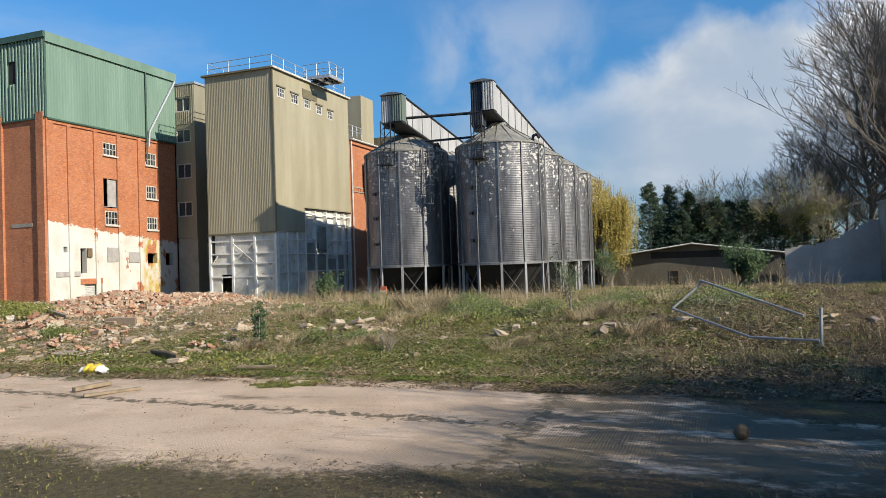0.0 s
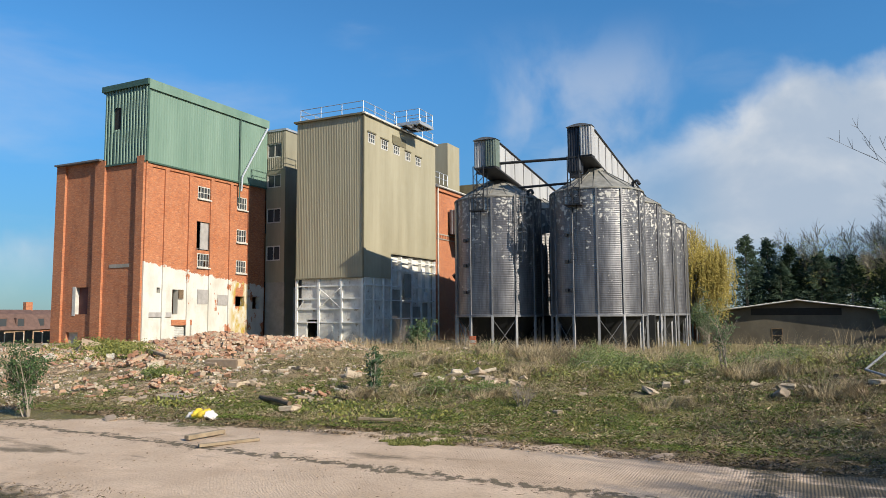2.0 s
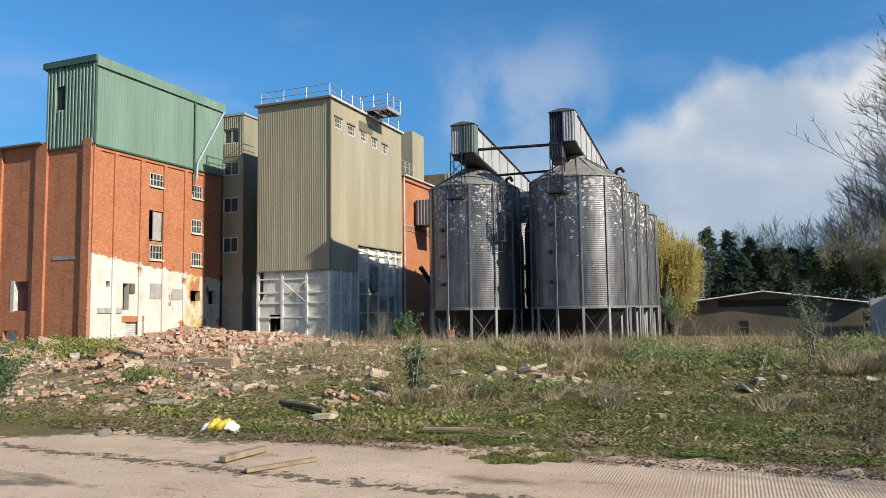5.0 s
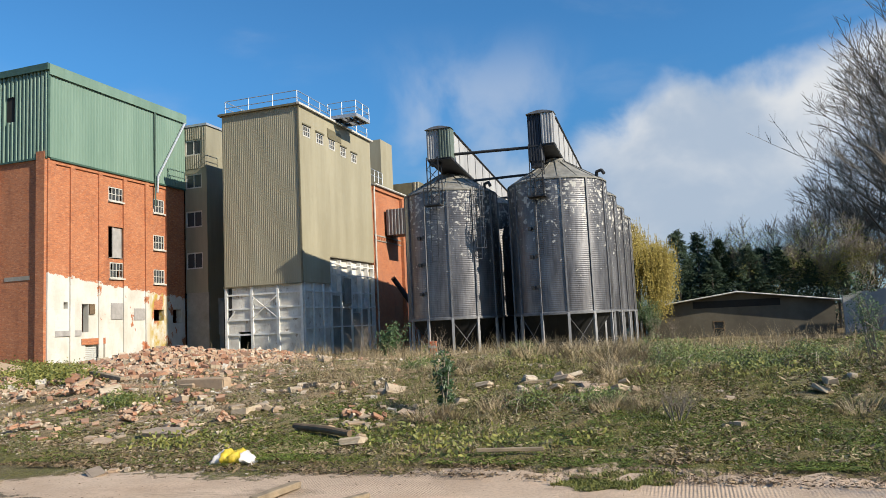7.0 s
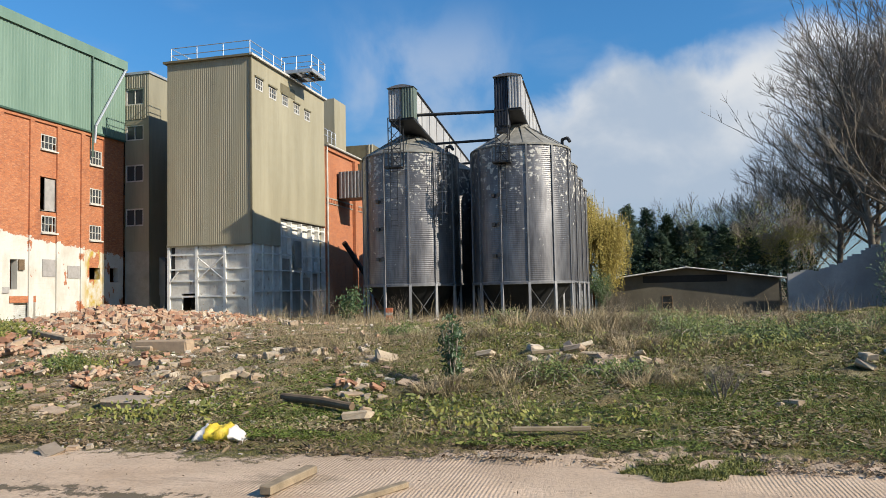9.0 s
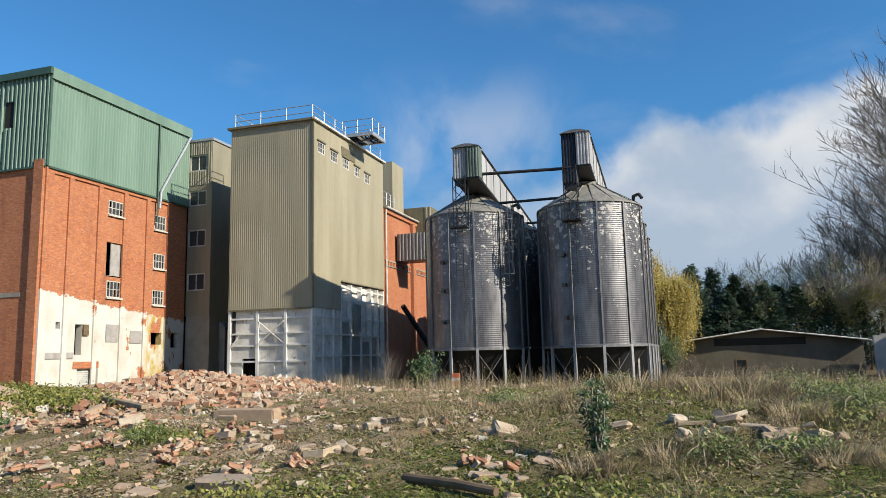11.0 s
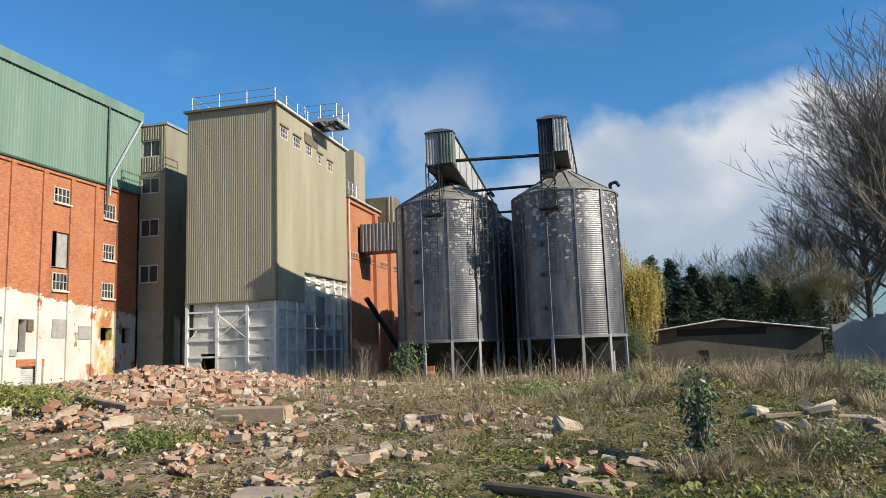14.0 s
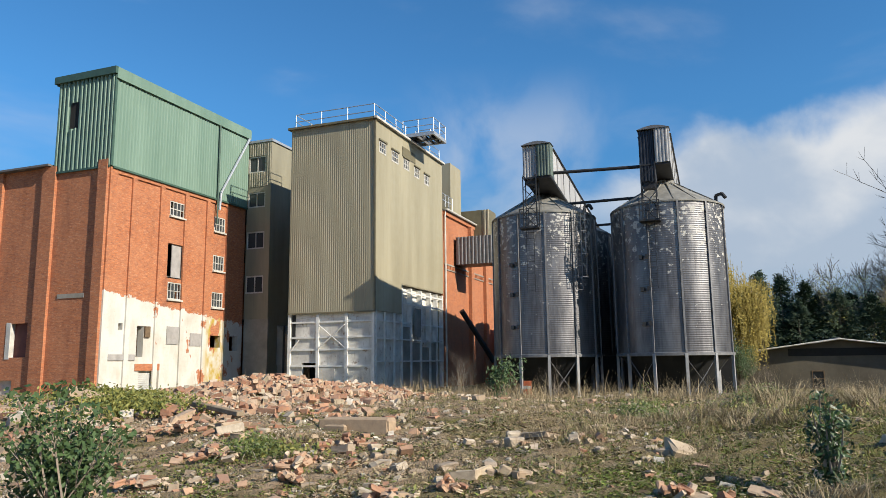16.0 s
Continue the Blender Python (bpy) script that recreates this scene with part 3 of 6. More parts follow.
# ---- the brick mill with its green top storey ----
def brick_mill():
    t = thing("brick_mill", "tall red brick mill with green metal top and peeling whitewash", "industrial building")
    zb = -0.9
    side_holes = [(-3.98, -2.68, 10.83, 11.78), (0.29, 1.43, 10.54, 11.57), (0.29, 1.43, 7.85, 8.91), (0.29, 1.43, 5.36, 6.39),
                  (-4.0, -2.54, 6.97, 9.08), (-3.88, -2.66, 5.6, 6.66), (-5.92, -4.65, -0.9, 1.25), (-6.2, -5.67, 2.06, 3.85),
                  (0.29, 1.33, 2.69, 3.49), (2.3, 3.2, 2.5, 3.5), (-7.62, -7.3, 3.55, 3.95)]
    part("side_wall", wall_x(-12.75, -12.3, -8.9, 3.69, zb, 13.0, side_holes), M_BRICK_WASH, t, "brick wall with ragged old whitewash below")
    front_holes = [(-19.35, -17.75, 2.1, 4.05), (-20.0, -18.7, -0.9, 0.8)]
    part("front_wall", wall_y(-8.9, -8.45, -21.4, -12.752, zb, 13.15, front_holes), M_BRICK, t)
    part("rear_wall", boxes((-21.4, -12.8, 8.6, 9.0, zb, 13.0)), M_BRICK, t)
    part("far_side_wall", boxes((-21.4, -21.0, -8.44, 8.59, zb, 13.1)), M_BRICK, t)
    part("floor_slab", boxes((-20.99, -12.76, -8.44, 8.58, 4.6, 4.8), (-20.99, -12.76, -8.44, 8.58, 9.6, 9.8)), M_DARK, t)
    part("flat_roof", boxes((-20.99, -12.76, -8.44, 8.58, 12.7, 12.9)), M_FELT, t)
    part("roof_coping", boxes((-21.5, -16.6, -9.32, -8.4, 13.152, 13.27)), M_SLATE, t)
    part("side_wing", boxes((-22.4, -21.402, -7.6, 8.0, zb, 9.9)), M_BRICK, t)
    for a, b in ((-21.5, -20.5), (-17.25, -16.25), (-12.98, -12.302)):
        part("buttress", boxes((a, b, -9.08, -8.902, zb, 13.148)), M_BRICK, t)
    for y in (-8.9, -7.2, -4.9, -2.72, -0.6, 1.52):
        w = 0.34 if y > -8 else 0.55
        part("pilaster", boxes((-12.299, -12.19, y, y + w, zb, 12.72)), M_BRICK_WASH, t)
    part("corbel_course", boxes(*[(-12.299, -12.2, a, b, 12.45, 12.74) for a, b in ((-8.34, -7.21), (-6.85, -4.91), (-4.55, -2.73), (-2.37, -0.61), (-0.25, 1.51))]), M_BRICK, t)
    # windows, hatch and doors
    for u0, u1, z0, z1, br in ((-3.98, -2.68, 10.83, 11.78, 1), (0.29, 1.43, 10.54, 11.57, 0), (0.29, 1.43, 7.85, 8.91, 1), (0.29, 1.43, 5.36, 6.39, 1), (-3.88, -2.66, 5.6, 6.66, 2)):
        window(t, "y", -12.22, u0, u1, z0, z1, 1, 4, 2, 0.07, br)
        part("window_sill", boxes((-12.34, -12.16, u0 - 0.06, u1 + 0.06, z0 - 0.10, z0 - 0.004)), M_WHITE, t)
    part("loading_hatch", boxes((-12.5, -12.42, -3.45, -2.56, 7.0, 9.05)), M_BOARD, t, "grey boarded loading hatch")
    part("hatch_frame", boxes((-12.44, -12.38, -3.55, -3.45, 7.0, 9.05), (-12.44, -12.3, -4.0, -2.54, 6.9, 6.99)), M_BOARD, t)
    rows = [(-12.52, -12.47, -5.9, -4.67, -0.3 + k * 0.12, -0.3 + k * 0.12 + 0.105) for k in range(13)]
    door = part("roller_door", boxes(*rows), M_SHUTTER, t, "pale grey roller shutter")
    part("door_lintel", boxes((-12.3, -12.24, -6.25, -4.3, 1.26, 1.66)), M_BRICK, t)
    part("door_jamb", boxes((-12.5, -12.2, -4.66, -4.38, -0.9, 1.255)), M_GREYWALL, t)
    part("timber_band", boxes((-12.299, -12.22, -8.3, -6.3, 1.86, 2.2)), M_BOARD, t, "weathered grey timber band")
    part("hanging_board", boxes((-12.29, -12.18, -5.66, -5.25, 3.2, 3.85)), M_DARKTIMBER, t)
    for u0, u1, z0, z1 in ((-3.8, -2.76, 2.84, 3.92), (-1.69, -0.64, 2.77, 3.57)):
        part("blocked_window", boxes((-12.299, -12.25, u0, u1, z0, z1)), M_BOARD, t, "window blocked with grey board")
    part("front_window_board", boxes((-19.05, -17.76, -8.62, -8.55, 2.1, 4.05)), M_REDBOARD, t, "dark red boarded window")
    part("front_window_frame", boxes((-19.4, -19.06, -8.93, -8.5, 2.0, 4.1)), M_WHITE, t)
    part("front_door", boxes((-20.0, -18.7, -8.65, -8.58, -0.9, 0.8)), M_WHITE, t, "pale painted plank door")
    part("lintel_stone", boxes((-15.6, -13.6, -8.94, -8.902, 5.35, 5.6)), M_GREYWALL, t)
    # the green clad top storey
    top = part("top_storey", boxes((-16.55, -12.2, -8.93, 3.68, 12.76, 18.15)), M_GREEN_DARK, t)
    hole = [(-15.55, -14.9, 15.3, 16.9)]
    part("front_cladding", ribbed("x", -8.93, -16.55, -12.2, 12.8, 18.2, 0.30, 0.10, -1, hole), M_GREEN, top)
    part("side_cladding", ribbed("y", -12.2, -8.93, 3.68, 12.78, 18.1, 0.24, 0.03, 1), M_GREEN, top)
    # flat black sheet on the solid storey, shade of an open doorway
    part("opening", boxes((-15.55, -14.9, -8.94, -8.934, 15.3, 16.9)), M_DARK, top, "near-black sheet for the shade in a high open doorway")
    part("fascia", boxes((-16.75, -12.02, -9.16, -8.99, 18.2, 18.62)), M_GREEN_DARK, top)
    part("side_fascia", boxes((-12.14, -12.02, -8.985, 3.75, 17.95, 18.62)), M_GREEN, top)
    part("roof", boxes((-16.75, -12.15, -8.98, 3.75, 18.152, 18.6)), M_GREEN_DARK, top)
    part("corner_flashing", boxes((-12.19, -12.11, -9.02, -8.86, 12.78, 18.19)), M_GREEN_DARK, top)
    part("drip_flashing", boxes((-12.19, -12.09, -8.8, 3.68, 12.66, 12.775), (-16.6, -12.2, -9.05, -8.96, 12.68, 12.79)), M_GREEN_DARK, top)
    part("gutter_pipe", tubes([((-12.05, 0.25, 18.0), (-12.05, 0.25, 11.0))], 0.06), M_GREEN_DARK, top)
    part("brace_pipe", tubes([((-12.0, 3.5, 17.9), (-12.0, 0.5, 13.2)), ((-12.0, 0.5, 13.2), (-12.05, 0.45, 12.0))], 0.09, 8), M_RAIL, top, "diagonal galvanised pipe")


brick_mill()


def stair_tower():
    t = thing("stair_tower", "narrow olive clad stair tower between the mill buildings", "building")
    holes = [(-12.15, -10.65, 15.36, 16.6), (-12.15, -10.65, 12.76, 13.91), (-12.15, -10.65, 9.73, 11.0), (-12.15, -10.65, 6.53, 7.8)]
    part("front_wall", wall_y(3.7, 3.9, -12.2, -10.2, 4.7, 17.6, holes), M_STAIR, t)
    part("lower_wall", boxes((-12.2, -10.2, 3.75, 3.9, -0.9, 4.695)), M_GREYWALL, t)
    part("side_wall", boxes((-10.4, -10.201, 3.901, 11.0, -0.9, 17.6)), M_STAIR, t)
    part("rear_wall", boxes((-12.2, -10.41, 10.8, 11.0, -0.9, 17.6)), M_STAIR, t)
    part("roof", boxes((-12.3, -10.1, 3.62, 11.1, 17.602, 17.78)), M_RAIL, t)
    # black sheet behind the windows, indoor shade put into its colour
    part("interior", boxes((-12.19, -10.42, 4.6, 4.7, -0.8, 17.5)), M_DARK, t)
    part("front_cladding", ribbed("x", 3.7, -12.2, -10.2, 14.3, 17.58, 0.2, 0.03, -1, holes), M_STAIR, t)
    for k, h in enumerate(holes):
        window(t, "x", 3.66, h[0], h[1], h[2], h[3], -1, 2, 1, 0.1, k % 2)
    bm = bmesh.new()
    tube(bm, (-9.4, 4.6, 4.2), (-9.4, 4.6, -0.6), 0.08)
    part("post", bm, M_BLACKSTEEL, t)
    bm = bmesh.new()
    prof = [(-10.19, 4.3), (-7.6, 2.0), (-7.6, 1.5), (-10.19, 1.5)]
    a = [bm.verts.new((x, 4.9, z)) for x, z in prof]
    b = [bm.verts.new((x, 8.5, z)) for x, z in prof]
    bm.faces.new(a)
    bm.faces.new(b[::-1])
    for i in range(4):
        bm.faces.new((a[i], b[i], b[(i + 1) % 4], a[(i + 1) % 4]))
    part("chute_hood", bm, M_GREYWALL, t, "grey sloping loading hood")
    part("link_wall", boxes((-10.2, -6.15, 9.5, 9.8, -0.9, 13.0)), M_GREYWALL, t)
    part("low_wall", boxes((-10.19, -7.6, 5.0, 5.2, -0.9, 1.49)), M_GREYWALL, t)


stair_tower()


def railing(parent, name, pts, h=1.0, step=1.5, r=0.03):
    """Posts and two rails along a line of points."""
    posts = []
    for p, q in zip(pts, pts[1:]):
        p, q = Vector(p), Vector(q)
        n = max(1, round((q - p).length / step))
        posts += [p.lerp(q, i / n) for i in range(n + 1)]
        for k, s in ((0, 1.0), (1, 0.5)):
            part("rail", tubes([(p + Vector((0, 0, h * s)), q + Vector((0, 0, h * s)))], r), M_RAIL, parent)
    seen = set()
    for p in posts:
        key = (round(p.x, 2), round(p.y, 2))
        if key not in seen:
            seen.add(key)
            part("post", tubes([(p, p + Vector((0, 0, h)))], r * 1.2), M_RAIL, parent)


def bin_tower():
    t = thing("clad_bin_tower", "olive corrugated bin tower over a dirty white framed base", "industrial building")
    wins = [(0.55, 1.55, 14.72, 15.5), (2.4, 3.45, 14.62, 15.4), (4.3, 5.25, 14.6, 15.35), (6.15, 7.05, 14.45, 15.2), (7.95, 8.9, 14.35, 15.1)]
    part("side_wall", wall_x(-0.3, -0.02, 0.05, 11.6, 6.65, 16.7, wins), M_OLIVE, t)
    part("side_wall_low", boxes((-0.3, -0.02, 0.05, 3.95, 4.75, 6.648)), M_OLIVE, t)
    part("front_wall", boxes((-6.1, -0.301, 0.02, 0.3, 4.75, 16.7)), M_OLIVE, t)
    part("rear_wall", boxes((-6.1, -0.301, 11.3, 11.6, -0.9, 16.7)), M_OLIVE, t)
    part("far_wall", boxes((-6.1, -5.8, 0.301, 11.29, -0.9, 16.7)), M_OLIVE_TRIM, t)
    part("front_cladding", ribbed("x", 0.02, -6.1, 0.0, 4.7, 16.72, 0.15, 0.010, -1), M_OLIVE, t)
    part("side_cladding", ribbed("y", -0.02, 0.0, 11.6, 6.7, 16.72, 0.15, 0.006, 1, wins), M_OLIVE, t)
    part("side_cladding_low", ribbed("y", -0.02, 0.0, 3.95, 4.7, 6.7, 0.15, 0.006, 1), M_OLIVE, t)
    part("corner_flashing", boxes((-0.06, 0.045, -0.06, 0.03, 4.7, 16.72)), M_OLIVE_TRIM, t)
    # black sheet behind the side windows in place of indoor shade
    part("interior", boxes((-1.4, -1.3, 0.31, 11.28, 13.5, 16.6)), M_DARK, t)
    part("roof", boxes((-6.3, 0.0, -0.2, 11.75, 16.722, 16.86)), M_OLIVE_TRIM, t)
    part("white_fascia", boxes((0.0, 0.2, -0.22, 11.78, 16.74, 16.88)), M_WHITE, t)
    for k, h in enumerate(wins):
        window(t, "y", 0.1, h[0], h[1], h[2], h[3], 1, 3, 2, 0.09, (k + 1) % 3)
        part("window_hood", boxes((-0.01, 0.10, h[0] - 0.08, h[1] + 0.05, h[3] + 0.002, h[3] + 0.1)), M_OLIVE_TRIM, t)
    part("stained_panel", boxes((0.02, 0.034, 4.1, 6.3, 15.42, 16.1)), M_OLIVE_TRIM, t, "dark mildewed panel under the gantry")
    # base: infill panels behind a white steel frame
    hole = [(-5.1, -4.0, 0.25, 1.6)]
    part("base_front", wall_y(0.12, 0.3, -6.0, -0.1, -0.9, 4.7, hole), M_WHITEPANEL, t)
    # black sheet behind the base hole, its depth of shade as colour
    part("base_dark", boxes((-5.3, -3.8, 1.4, 1.5, -0.5, 2)), M_DARK, t)
    part("base_side", boxes((-0.25, -0.1, 0.301, 3.9, -0.9, 4.7), (-0.5, -0.35, 3.95, 11.3, -0.9, 6.6)), M_WHITEPANEL, t)
    for x in (-6.0, -3.95, -1.95, -0.12):
        part("base_post", boxes((x - 0.09, x + 0.09, -0.02, 0.118, -0.9, 4.69)), M_WHITESTEEL, t)
    for z in (1.35, 2.35, 3.1, 4.05):
        part("base_rail", boxes((-5.9, -0.22, 0.02, 0.116, z, z + 0.11)), M_WHITESTEEL, t)
    for a, b in (((-3.85, 0.0, 3.9), (-2.05, 0.0, 2.5)), ((-2.05, -0.03, 3.9), (-3.85, -0.03, 2.5)), ((-5.9, 0.0, 2.3), (-5.3, 0.0, 3.0))):
        part("base_brace", tubes([(a, b)], 0.04), M_WHITESTEEL, t)
    for y, zt in ((0.25, 4.69), (1.5, 4.69), (2.9, 4.69), (4.05, 6.4), (5.6, 6.5), (7.3, 6.5), (9.0, 6.5), (10.3, 6.5), (11.45, 6.5)):
        part("side_post", boxes((-0.098 if y < 4 else -0.34, 0.0, y - 0.07, y + 0.07, -0.9, zt)), M_WHITESTEEL, t)
    for z, a, b in ((1.6, 0.33, 11.38), (3.0, 0.33, 11.38), (4.1, 0.33, 11.38), (5.4, 4.13, 11.38), (6.15, 4.13, 11.38)):
        part("side_rail", boxes((-0.09, -0.012, a, b, z, z + 0.09)), M_WHITESTEEL, t)
    part("side_panel", boxes((-0.2, -0.12, 4.2, 5.5, -0.9, 3.9), (-0.2, -0.12, 5.7, 7.2, -0.9, 2.9), (-0.2, -0.12, 7.4, 8.9, -0.9, 2.6), (-0.2, -0.12, 9.1, 10.2, -0.9, 2.9)), M_GREYWALL, t)
    part("loose_sheet", boxes((0.02, 0.05, 6.0, 7.1, 3.3, 5.2)), M_GREYWALL, t, "bent loose cladding sheet")
    part("bent_sheet", boxes((0.02, 0.06, 9.3, 9.9, 3.0, 3.8)), M_WHITESTEEL, t)
    part("base_door", boxes((-3.85, -2.75, 0.05, 0.117, -0.3, 1.3)), M_WHITE, t, "white painted door")
    part("drip_sill", boxes((-6.12, 0.06, -0.1, 0.0, 4.62, 4.7)), M_OLIVE_TRIM, t)
    for a in ((-5.55, 3.2, 4.0),):
        # black strip laid on the panel, stands in for a shaded gap
        part("dark_gap", boxes((-5.85, -5.6, 0.09, 0.119, 2.6, 4.6)), M_DARK, t)
    railing(t, "roof_rail", [(-5.9, 4.0, 16.86), (-5.9, 0.15, 16.86), (-0.15, 0.15, 16.86), (-0.15, 5.0, 16.86)], 0.95, 1.9, 0.028)
    railing(t, "roof_rail", [(-0.15, 7.5, 16.86), (-0.15, 11.4, 16.86)], 0.95, 1.6, 0.028)
    gantry = part("gantry", boxes((-0.5, 1.95, 5.05, 5.17, 17.0, 17.25), (-0.5, 1.95, 7.33, 7.45, 17.0, 17.25), (1.83, 1.95, 5.18, 7.32, 17.0, 17.25), (-0.5, -0.38, 5.18, 7.32, 16.95, 17.2)), M_RAIL, t, "galvanised hoist platform over the edge")
    part("gantry_joist", boxes(*[(x, x + 0.07, 5.18, 7.32, 17.02, 17.2) for x in (0.1, 0.55, 1.0, 1.42)], (-0.37, 1.82, 6.2, 6.28, 16.98, 17.19)), M_STEEL, gantry)
    part("gantry_deck", boxes((-0.35, 0.7, 5.2, 7.3, 17.252, 17.28), (1.1, 1.9, 5.6, 7.3, 17.252, 17.28)), M_STEEL, gantry)
    railing(t, "gantry_rail", [(-0.4, 5.1, 17.26), (1.9, 5.1, 17.26), (1.9, 7.4, 17.26), (-0.4, 7.4, 17.26)], 0.95, 1.2, 0.028)


bin_tower()


def rear_mill():
    t = thing("rear_brick_mill", "red brick mill range behind the tower with slate roof", "industrial building")
    part("wall", boxes((-7.0, 0.0, 11.62, 26.0, -0.9, 13.1)), M_BRICK, t)
    part("cornice", boxes((0.002, 0.16, 11.7, 26.0, 12.8, 13.12)), M_BRICK, t)
    part("string_course", boxes((0.002, 0.07, 11.7, 26.0, 8.95, 9.05), (0.002, 0.07, 11.7, 26.0, 8.55, 8.63)), M_GREYWALL, t)
    for k in range(40):
        part("dentil", boxes((0.002, 0.06, 11.8 + k * 0.34, 11.97 + k * 0.34, 8.66, 8.93)), M_BRICK, t)
    for y in (17.5, 21.5, 25.5):
        part("pier", boxes((0.002, 0.3, y, y + 0.7, -0.9, 12.79)), M_BRICK, t)
    bm = bmesh.new()
    prof = [(0.3, 13.1), (-3.5, 15.0), (-7.3, 13.1)]
    a = [bm.verts.new((x, 11.63, z)) for x, z in prof]
    b = [bm.verts.new((x, 26.0, z)) for x, z in prof]
    bm.faces.new(a), bm.faces.new(b[::-1])
    for i in range(3):
        bm.faces.new((a[i], b[i], b[(i + 1) % 3], a[(i + 1) % 3]))
    part("roof", bm, M_SLATE, t)
    part("gutter", tubes([((0.3, 11.7, 13.2), (0.3, 26, 13.2))], 0.09), M_WHITE, t)
    part("downpipe", tubes([((0.14, 11.8, 13.1), (0.14, 11.8, -0.5))], 0.07, 8), M_WHITE, t, "white downpipe")
    part("lift_head", boxes((-4.2, -0.94, 16.0, 18.6, 12.0, 18.1)), M_OLIVE, t, "olive clad lift head")
    railing(t, "walk_rail", [(-0.2, 11.9, 13.6), (-0.2, 14.4, 13.6)], 1.0, 0.9)
    box_ob = part("conveyor_house", boxes((0.2, 3.4, 14.0, 16.0, 9.15, 11.35)), M_STEEL, t, "dark grey corrugated conveyor box")
    part("ribs", ribbed("x", 14.0, 0.2, 3.4, 9.15, 11.35, 0.3, 0.05, -1), M_STEEL, box_ob)
    # shaded front in dark trim colour, sunlit right strip in lighter olive
    head = part("dust_house", boxes((-1.8, 1.45, 19.0, 21.0, 12.0, 14.5)), M_OLIVE_TRIM, t)
    part("dust_ribs", ribbed("x", 19.0, 0.85, 1.45, 12.0, 14.5, 0.3, 0.05, -1), M_OLIVE, head)
    part("chute", tubes([((0.6, 14.0, 5.5), (2.2, 17.0, 1.6))], 0.22, 8), M_BLACKSTEEL, t)
    part("low_shop", boxes((1.0, 6.0, 23, 27, -0.9, 5.0)), M_BRICK, t)


rear_mill()


# ---- silos ----
R_SILO, Z_RIM, Z_EAVE = 2.85, 1.85, 9.35
SEG = 48


def lathe(profile, n=SEG, close=False):
    verts, faces = [], []
    for r, z in profile:
        for k in range(n):
            a = math.tau * k / n
            verts.append((r * math.cos(a), r * math.sin(a), z))
    for i in range(len(profile) - 1):
        for k in range(n):
            a, b = i * n + k, i * n + (k + 1) % n
            faces.append((a, b, b + n, a + n))
    return verts, [], faces


def silo(ladder=True):
    t = thing("grain_silo", "round galvanised grain silo, flaking, on steel legs", "silo", "grain silos")
    prof = [(R_SILO, Z_RIM + (Z_EAVE - Z_RIM) * i / 9) for i in range(10)]
    part("shell", lathe(prof), M_SILO, t, "", True)
    part("roof", lathe([(R_SILO + 0.06, Z_EAVE - 0.06), (R_SILO + 0.06, Z_EAVE + 0.02), (0.55, 10.75), (0.5, 10.95), (0.01, 10.98)]), M_SILOROOF, t, "shallow weathered cone roof")
    for k in range(16):
        a = math.tau * (k + 0.5) / 16
        c, s = math.cos(a), math.sin(a)
        part("roof_rib", tubes([((R_SILO * c, R_SILO * s, Z_EAVE + 0.05), (0.6 * c, 0.6 * s, 10.78))], 0.03, 4), M_SILOROOF, t)
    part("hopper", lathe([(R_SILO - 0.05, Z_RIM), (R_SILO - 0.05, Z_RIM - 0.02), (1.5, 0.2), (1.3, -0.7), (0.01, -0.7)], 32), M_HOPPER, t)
    part("rim", lathe([(R_SILO + 0.02, Z_RIM - 0.12), (R_SILO + 0.07, Z_RIM - 0.1), (R_SILO + 0.07, Z_RIM + 0.03), (R_SILO, Z_RIM + 0.05)]), M_STEEL, t)
    for k in range(12):
        a = radians(-90 + 14 + 30 * k)
        c, s = math.cos(a), math.sin(a)
        bm = boxes((-0.06, 0.06, -0.07, 0.07, -1.2, Z_RIM))
        bmesh.ops.transform(bm, matrix=Matrix.Translation((c * (R_SILO + 0.03), s * (R_SILO + 0.03), 0)) @ Matrix.Rotation(a, 4, "Z"), verts=bm.verts)
        part("leg", bm, M_LEG, t)
        bm = boxes((-0.035, 0.05, -0.045, 0.045, Z_RIM + 0.04, Z_EAVE - 0.05))
        bmesh.ops.transform(bm, matrix=Matrix.Translation((c * (R_SILO + 0.02), s * (R_SILO + 0.02), 0)) @ Matrix.Rotation(a, 4, "Z"), verts=bm.verts)
        part("stiffener", bm, M_STEEL, t)
        if k % 2 == 0:
            a2 = a + radians(30)
            p, q = Vector((c * R_SILO, s * R_SILO, 0)), Vector((math.cos(a2) * R_SILO, math.sin(a2) * R_SILO, 0))
            part("brace", tubes([(p + Vector((0, 0, -0.4)), q + Vector((0, 0, 1.6))), (q + Vector((0, 0, -0.4)), p + Vector((0, 0, 1.6)))], 0.02, 4), M_STEEL, t)
    for z in (3.3, 5.0, 6.6):
        a = radians(-113)
        p = Vector((math.cos(a) * (R_SILO + 0.06), math.sin(a) * (R_SILO + 0.06), z))
        part("level_box", boxes((p.x - 0.14, p.x + 0.02, p.y - 0.12, p.y + 0.1, z - 0.1, z + 0.1)), M_BLACKSTEEL, t)
        part("level_box", boxes((p.x + 0.18, p.x + 0.34, p.y - 0.14, p.y + 0.08, z - 0.06, z + 0.14)), M_BLACKSTEEL, t)
    return t


